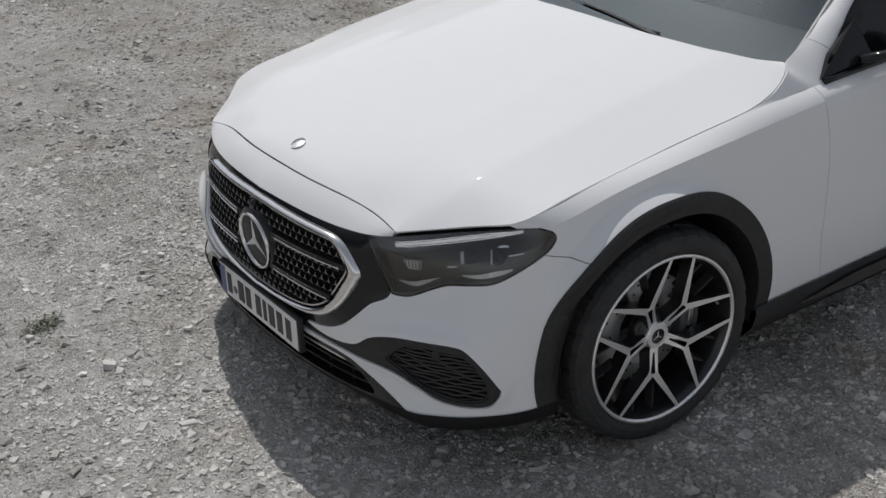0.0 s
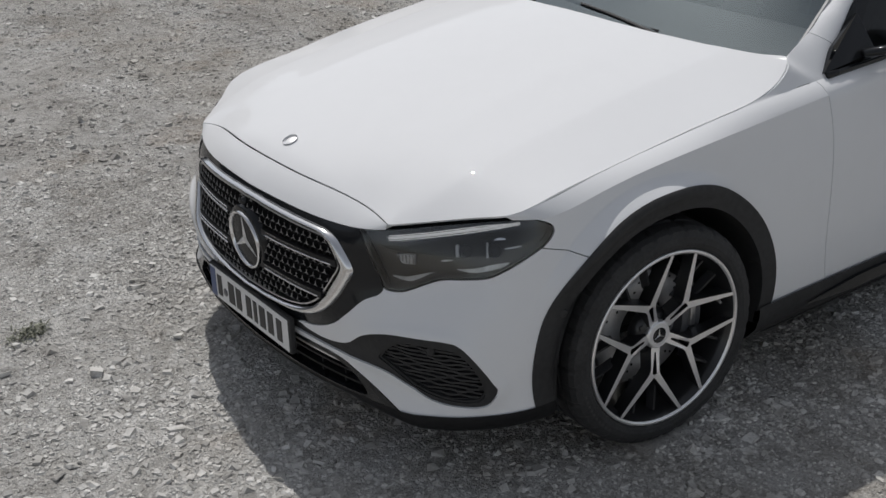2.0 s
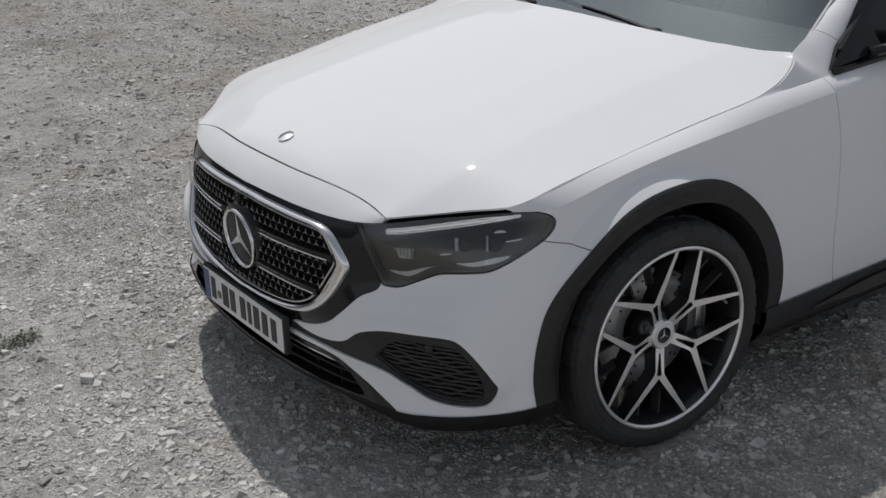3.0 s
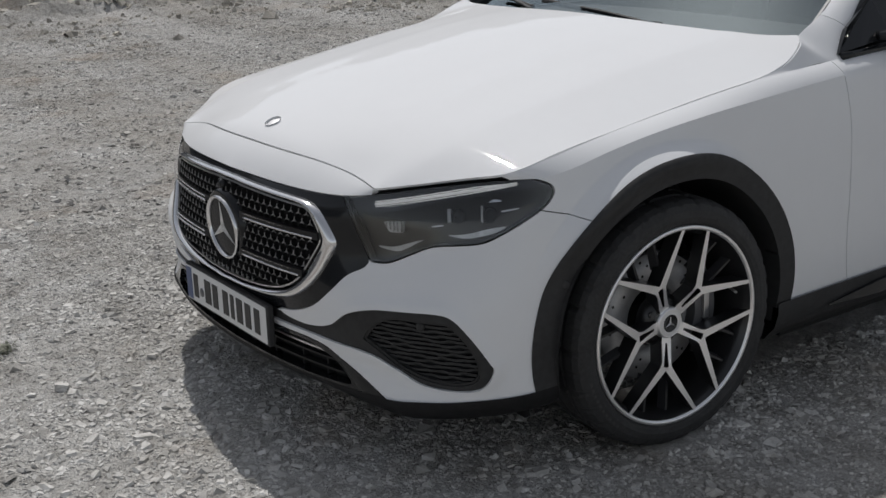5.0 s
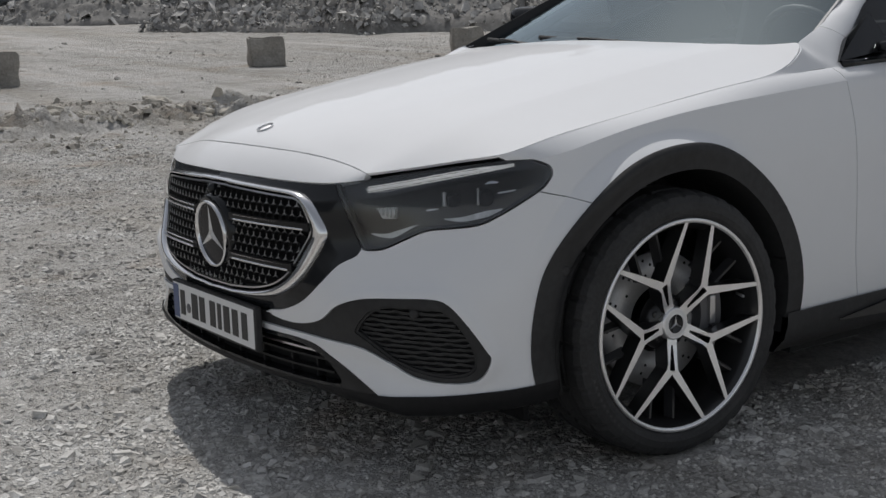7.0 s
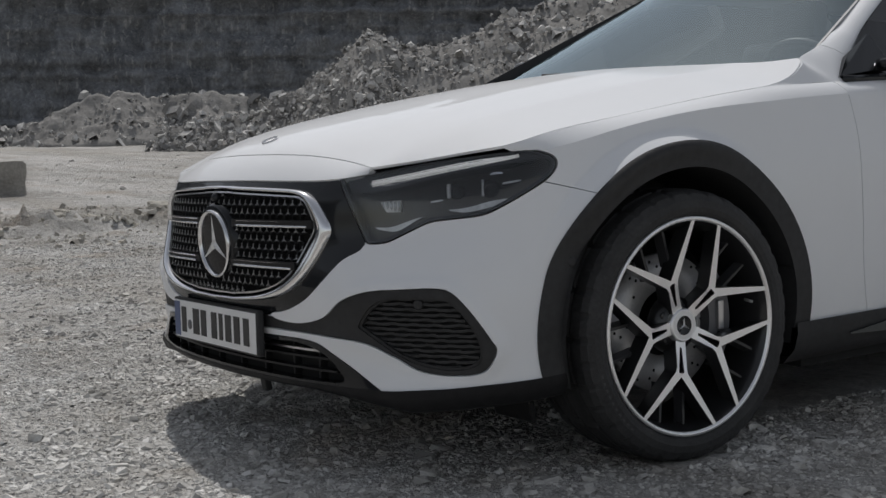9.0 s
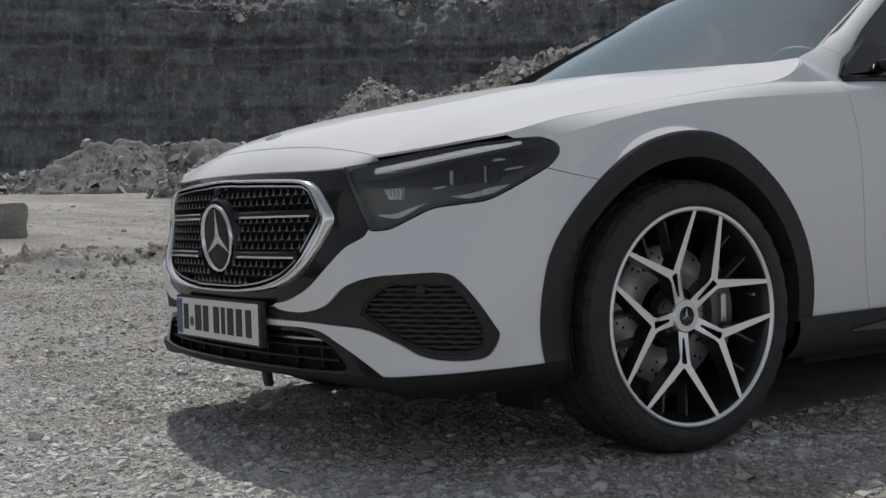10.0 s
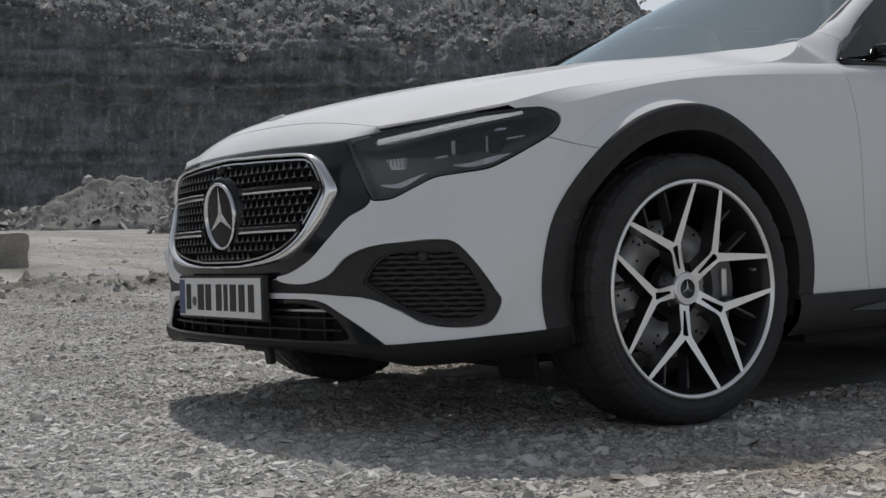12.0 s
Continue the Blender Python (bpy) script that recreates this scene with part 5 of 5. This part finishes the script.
def opening_f(v): return distance(across(v), OPENING)


intake_grid = grid_mesh(skin(np.linspace(-.66, .66, 281), np.linspace(.0, .125, 60)))
frame_part = clip(clip(intake_grid, plus(intake_f, .0015)), flip(opening_f))
intake = child("lower_intake", mesh_of("lower_intake", *thick(frame_part, .035, .002), GLOSS), car, "gloss black lower intake frame")
deep_part = clip(intake_grid, plus(opening_f, -.01))
child("intake_backing", mesh_of("intake_backing", deep_part[0] + np.array((0, .07, 0)), deep_part[1], DARK), intake)
for z, w in ((.318, .50), (.300, .50), (.270, .50)):
    xs = np.linspace(-w, w, 60)
    line = np.array([(x, front_y(x, max(z, .24)) + .022, z) for x in xs])
    child("intake_slat", mesh_of("intake_slat", *swept(line, np.array([(-.012, -.0022), (.012, -.0032), (.012, .0022), (-.012, .0022)])), SATIN if z > .3 else COMB, False), intake, "thin horizontal slat")
for x in (-.43, -.33, -.2, -.07, .07, .2, .33, .43):
    part("intake_rib", box_bm(.008, .03, .088, (0, 0, 0), .002), COMB, intake, "", pose(x, front_y(x, .29) + .035, .290))
hook = box_bm(.03, .02, .05, (0, 0, 0), .006)
part("tow_guard", hook, BLACK, car, "small black guide under the lip", pose(.06, -.74, .185, 10))

# fog grilles: wavy slats in a pocket
for sign in (1, -1):
    fog = new("fog_grille")
    fog.parent = car
    fog["label"] = "matt black side grille with wavy slats"
    inner = clip(clip(fog_grid, fog_mesh_f), lambda v: -sign * v[:, 0])
    rim_mesh = clip(inner, flip(plus(fog_mesh_f, .006)))
    child("grille_edge", mesh_of("grille_edge", *thick(rim_mesh, .03, -.010), BLACK), fog)
    us = np.linspace(.52, 1.05, 90)
    fog_cols = skin(us, level_v)
    for k in range(14):
        z0 = .298 + k * .0122
        pts = []
        for n_u, u in enumerate(us):
            col = fog_cols[:, n_u]
            zz = z0 + .0018 * (((u * 17 + k * .37) % 1.0) > .62) * 1.0
            i = np.interp(zz, col[:, 2], np.arange(120))
            pts.append([np.interp(i, np.arange(120), col[:, c]) for c in range(3)])
        pts = np.array(pts)
        ok = distance(across(pts), FOG_MESH) < -.004
        if ok.sum() < 6:
            continue
        pts = pts[ok]
        pts[:, 0] -= .012
        pts[:, 1] += .014
        wave = .5 + .5 * np.sin(np.arange(len(pts)) * .42 + k * 2.1)
        pts[:, 0] += .005 * wave
        pts[:, 1] -= .004 * wave
        pts[:, 0] *= sign
        child("fog_slat", mesh_of("fog_slat", *swept(pts, np.array([(-.007, -.0020), (.007, -.0036), (.007, .0030), (-.007, .0020)])), BLACK, False), fog)
    child("parking_sensor", mesh_of("parking_sensor", *lathe([(-.01, .012), (.002, .012), (.004, .009), (.003, 0)], 24), BLACK), fog, "round parking sensor",
          Matrix.Translation((sign * .735, -.683, .446)) @ Matrix.Rotation(radians(-58 if sign > 0 else -122), 4, "Z"))
    child("parking_sensor", mesh_of("parking_sensor", *lathe([(-.01, .012), (.001, .012), (.003, .009), (.002, 0)], 24), BLACK), car, "round parking sensor in the arch cladding",
          Matrix.Translation((sign * .917, -.37, .532)) @ Matrix.Rotation(radians(-20 if sign > 0 else -160), 4, "Z"))

# headlight insides
GUIDE = outline([(-.229, .730), (-.229, .730), (-.205, .735), (-.098, .756), (.017, .774), (.142, .788), (.142, .788), (.136, .781), (.027, .763), (-.099, .739), (-.167, .724), (-.210, .722)])
BEZEL = outline([(-.290, .77), (-.290, .77), (-.277, .730), (-.259, .713), (-.229, .707), (-.167, .715), (-.028, .748), (.109, .770), (.180, .775), (.22, .79), (.22, .79), (.1, .82)])
LASH_1 = outline([(-.224, .624), (-.224, .624), (-.176, .625), (-.142, .635), (-.099, .648), (-.055, .653), (-.055, .653), (-.099, .642), (-.138, .621), (-.166, .611), (-.203, .615)])
LASH_2 = outline([(-.050, .667), (-.050, .667), (-.023, .666), (.014, .671), (.062, .683), (.104, .689), (.120, .688), (.120, .688), (.083, .670), (.041, .660), (.007, .655), (-.030, .659)])
CUBE = outline([(-.201, .683), (-.201, .683), (-.150, .688), (-.150, .688), (-.151, .658), (-.151, .658), (-.186, .657), (-.186, .657)])
DASH_1 = outline([(-.074, .683), (-.048, .687), (-.048, .684), (-.074, .680)])
DASH_2 = outline([(.100, .725), (.139, .730), (.139, .727), (.100, .722)])
ARC = outline([(.066, .744), (.080, .751), (.098, .749), (.098, .746), (.080, .745)])
BELLY = outline([(-.262, .700), (-.22, .690), (-.10, .690), (.05, .705), (.16, .735), (.20, .74), (.14, .700), (.05, .655), (-.07, .640), (-.16, .598), (-.22, .598), (-.245, .65)])
for lamp in [o for o in car.children if o.name.startswith("headlight")]:
    sign = 1 if lamp.children[0].data.vertices[0].co.x > 0 else -1
    us = np.linspace(.50, 1.16, 200) * sign
    if sign < 0:
        us = us[::-1]
    g = grid_mesh(skin(us, np.linspace(.30, V_TOP - .0005, 110)))
    g = clip(g, plus(lamp_f, .003))

    def inlay(name, line, inset, depth, material, label="", thin=0.0):
        m = clip(g, lambda v: distance(across(v), line) + thin)
        if len(m[1]):
            child(name, mesh_of(name, *thick(m, depth, -inset), material), lamp, label)

    inlay("upper_bezel", BEZEL, .012, .03, LAMPGREY, "grey upper headlight bezel")
    inlay("guide_tray", GUIDE, .012, .010, LASH, "bright tray behind the light guide", .001)
    gasket = clip(clip(g, plus(lamp_f, .0035)), lambda v: -.010 - lamp_f(v))
    child("gasket", mesh_of("gasket", *thick(gasket, .02, -.004), GLOSS), lamp, "black edge round the lens")
    inside = across(g[0])
    inward = normals(g)

    def lamp_at(a, z, inset):
        """A place behind the lens, by its coordinate across and height."""
        d2 = (inside[:, 0] - a) ** 2 + (inside[:, 1] - z) ** 2
        k = np.argsort(d2)[:6]
        w = 1 / (d2[k] + 1e-7)
        return ((g[0][k] - inward[k] * inset) * w[:, None]).sum(0) / w.sum()

    steps = np.linspace(0, 1, 40)
    for shift, r in ((0, .0040), (.0062, .0014), (-.0062, .0012)):
        way = spline([0, .33, .66, 1], [(-.216, .7275 + shift), (-.10, .7475 + shift), (.02, .7685 + shift), (.138, .785 + shift * .4)], steps)
        tube = np.array([lamp_at(a, z, .009) for a, z in way])
        child("light_guide", mesh_of("light_guide", *swept(tube, round_section(r, 10)), LIGHTGUIDE), lamp, "glowing white daytime light guide")
    for k in range(5):
        fin = np.array([lamp_at(-.192 + k * .0095, z, .017) for z in np.linspace(.660 + .002 * (4 - k), .683 + .001 * k, 5)])
        child("reflector_fin", mesh_of("reflector_fin", *swept(fin, round_section(.0022, 6)), CHROME), lamp, "narrow bright reflector fin")
    for a, z0, z1, r in ((-.034, .694, .728, .0055), (.048, .698, .738, .0032)):
        post = np.array([lamp_at(a, z0 + (z1 - z0) * q, .026) for q in np.linspace(0, 1, 8)])
        child("lamp_module", mesh_of("lamp_module", *swept(post, round_section(r, 6)), LASH), lamp, "upright lamp module edge")
    inlay("lower_bezel", BELLY, .034, .012, LAMPBELLY, "dark lower reflector tray tinted brown for ground mirrored in the lens")
    inlay("chrome_lash", LASH_1, .014, .004, LASH, "curved bright trim", .0022)
    inlay("chrome_lash", LASH_2, .014, .004, LASH, "curved bright trim", .0022)
    inlay("lamp_cube", CUBE, .020, .012, LASH, "small square reflector")
    inlay("marker", DASH_1, .012, .004, LASH)
    inlay("marker", DASH_2, .012, .004, LASH)
    inlay("reflector_arc", ARC, .012, .004, CHROME)
    for a0, z0, r in ((-.013, .712, .013), (.066, .717, .015)):
        # projector lens sits deep in the housing
        q = across(g[0])
        i = int(np.argmin(np.hypot(q[:, 0] - a0, q[:, 1] - z0)))
        n0 = Vector(normals(g)[i])
        at = Vector(g[0][i]) - n0 * .036
        proj = child("projector", mesh_of("projector", *lathe([(0, r + .006), (.010, r + .005), (.012, r), (.016, r * .8), (.020, r * .45), (.022, 0)], 32), GLOSS), lamp, "round projector lens", Matrix.Translation(at) @ n0.to_track_quat("X", "Z").to_matrix().to_4x4())

# wheel extras: caliper, disc holes, valve, raised marks on the tyre
for wh in [o for o in car.children if o.name.startswith("wheel") and not o.name.startswith("wheel_")]:
    cal = bmesh.new()
    a = np.linspace(radians(-35), radians(38), 14)
    sec = [(.045, .125), (.045, .196), (.02, .205), (-.045, .205), (-.045, .125)]
    vv = [[cal.verts.new((x, r * math.cos(b), r * math.sin(b))) for x, r in sec] for b in a]
    for p, q in zip(vv, vv[1:]):
        for k in range(5):
            cal.faces.new((p[k], p[(k + 1) % 5], q[(k + 1) % 5], q[k]))
    cal.faces.new(vv[0][::-1]), cal.faces.new(vv[-1])
    part("caliper", cal, CALIPER, wh, "grey brake caliper")
    pad = box_bm(.012, .02, .075, (.049, .158, .01), .003)
    part("caliper_plate", pad, SATIN, wh, "pale caliper face")
    for ring_r, n, off in ((.125, 10, 0), (.148, 12, 9), (.166, 14, 4)):
        for k in range(n):
            q = polar(ring_r, 360 / n * k + off)
            child("disc_hole", HOLE, wh, m=Matrix.Translation((.0122, *q)))
    q = polar(.245, 12)
    child("valve", mesh_of("valve", *swept(np.array([(.055, *polar(.247, 10)), (.09, *polar(.236, 10))]), round_section(.004, 8)), DISC), wh, "tyre valve")
    for start in (48, 228):
        for k in range(10):
            b = radians(start - k * 3.4)
            m = Matrix.Rotation(b, 4, "X") @ Matrix.Translation((.1215, .304, 0))
            child("sidewall_mark", MARK, wh, m=m)

# wipers
for base, tip in (((.36, .522, 1.030), (-.30, .565, 1.066)), ((-.30, .535, 1.040), (-.72, .66, 1.062))):
    a, b = np.array(base), np.array(tip)
    wiper = new("wiper")
    wiper.parent = car
    line = np.array([a * (1 - t) + b * t + np.array((0, 0, .012 * math.sin(t * math.pi))) for t in np.linspace(0, 1, 12)])
    child("arm", mesh_of("arm", *swept(line[:8], round_section(.008, 8, .6), scale=np.linspace(1.2, .8, 8)), BLACK), wiper, "black wiper arm")
    blade = np.array([a * (1 - t) + b * t + np.array((0, .018, .002)) for t in np.linspace(.05, 1, 16)])
    child("blade", mesh_of("blade", *swept(blade, round_section(.007, 6, 1.4)), RUBBER), wiper, "black wiper blade")
cowl = np.array([low_edge * np.array((1, 1, 1)) + np.array((0, dy, dz)) for dy, dz in ((-.02, -.02), (.03, -.006))])
cowl = np.concatenate([(cowl * np.array((-1, 1, 1)))[:, :0:-1], cowl], 1)
child("cowl", mesh_of("cowl", *grid_mesh(cowl), BLACK), car, "black cowl under the windscreen")

# inside: dashboard, steering wheel, seats, inner walls
dash = []
for t, y in enumerate(np.linspace(.56, 1.12, 10)):
    dash.append([(x, y + .05 * (x / .7) ** 2, (1.0 if y < 1.0 else .99) - .02 * (x / .7) ** 2 - max(0, y - 1.02) * 1.6 + .02 * math.sin((y - .56) * 5)) for x in np.linspace(-.72, .72, 24)])
child("dashboard", mesh_of("dashboard", *thick(grid_mesh(np.array(dash)), .2), DASH), car, "black dashboard")
ring = np.array([(0, .18 * math.cos(b), .18 * math.sin(b)) for b in np.linspace(0, 2 * math.pi, 48, endpoint=False)])
swheel = child("steering_wheel", mesh_of("steering_wheel", *joined(swept(ring, round_section(.014, 8), True), grid_mesh(np.array([[(.0, y, z) for y in (-.17, 0, .17)] for z in (-.03, .03)]))), SEATLEATHER), car, "black steering wheel", pose(.37, 1.20, .98, 0, -25, 90))
for x in (.37, -.37):
    seat = new("front_seat")
    seat.parent = car
    seat["label"] = "grey leather front seat"
    part("cushion", box_bm(.50, .50, .14, (x, 1.72, .62), .05), SEATLEATHER, seat)
    part("backrest", box_bm(.50, .14, .62, (0, 0, 0), .06), SEATLEATHER, seat, "", pose(x, 2.0, .95, -14))
    part("headrest", box_bm(.26, .10, .17, (0, 0, 0), .04), SEATLEATHER, seat, "", pose(x, 2.09, 1.33, -10))
part("cabin_floor", box_bm(1.5, 2.9, .04, (0, 2.3, .42)), DASH, car)
part("rear_seat", box_bm(1.3, .2, .6, (0, 3.0, .8), .05), SEATLEATHER, car)
part("firewall", box_bm(1.6, .03, .72, (0, .62, .62)), DARK, car)

# door mirrors
for sign in (1, -1):
    mir = new("door_mirror")
    mir.parent = car
    mir["label"] = "gloss black door mirror"
    hb = box_bm(.21, .13, .145, (0, 0, 0), .05, 4)
    part("housing", hb, GLOSS, mir, "", pose(sign * 1.04, 1.18, 1.125, 0, 0, -12 * sign), True)
    arm = np.array([(sign * .885, .86, 1.02), (sign * .93, .93, 1.03), (sign * .98, 1.12, 1.07)])
    child("arm", mesh_of("arm", *swept(arm, round_section(.024, 10, .6)), GLOSS), mir)
    tri = [(sign * .868, .70, .982), (sign * .882, .93, 1.012), (sign * .795, .93, 1.118), (sign * .84, .77, 1.05)]
    child("sail", mesh_of("sail", *thick((np.array(tri), [[0, 1, 2, 3] if sign > 0 else [3, 2, 1, 0]]), .02, .004), GLOSS, False), mir, "gloss black sail panel")

# sill insert
for sign in (1, -1):
    line = np.array([(sign * .957, y, .262 + .012 * min(1, (y - .62) / .3)) for y in np.linspace(.62, 2.3, 30)])
    child("sill_insert", mesh_of("sill_insert", *swept(line, np.array([(-.012, -.018), (.012, -.018), (.006, .018), (-.012, .018)]), scale=np.clip((np.linspace(.62, 2.3, 30) - .6) / .25, .1, 1)), GLOSS, False), car, "gloss black sill insert")
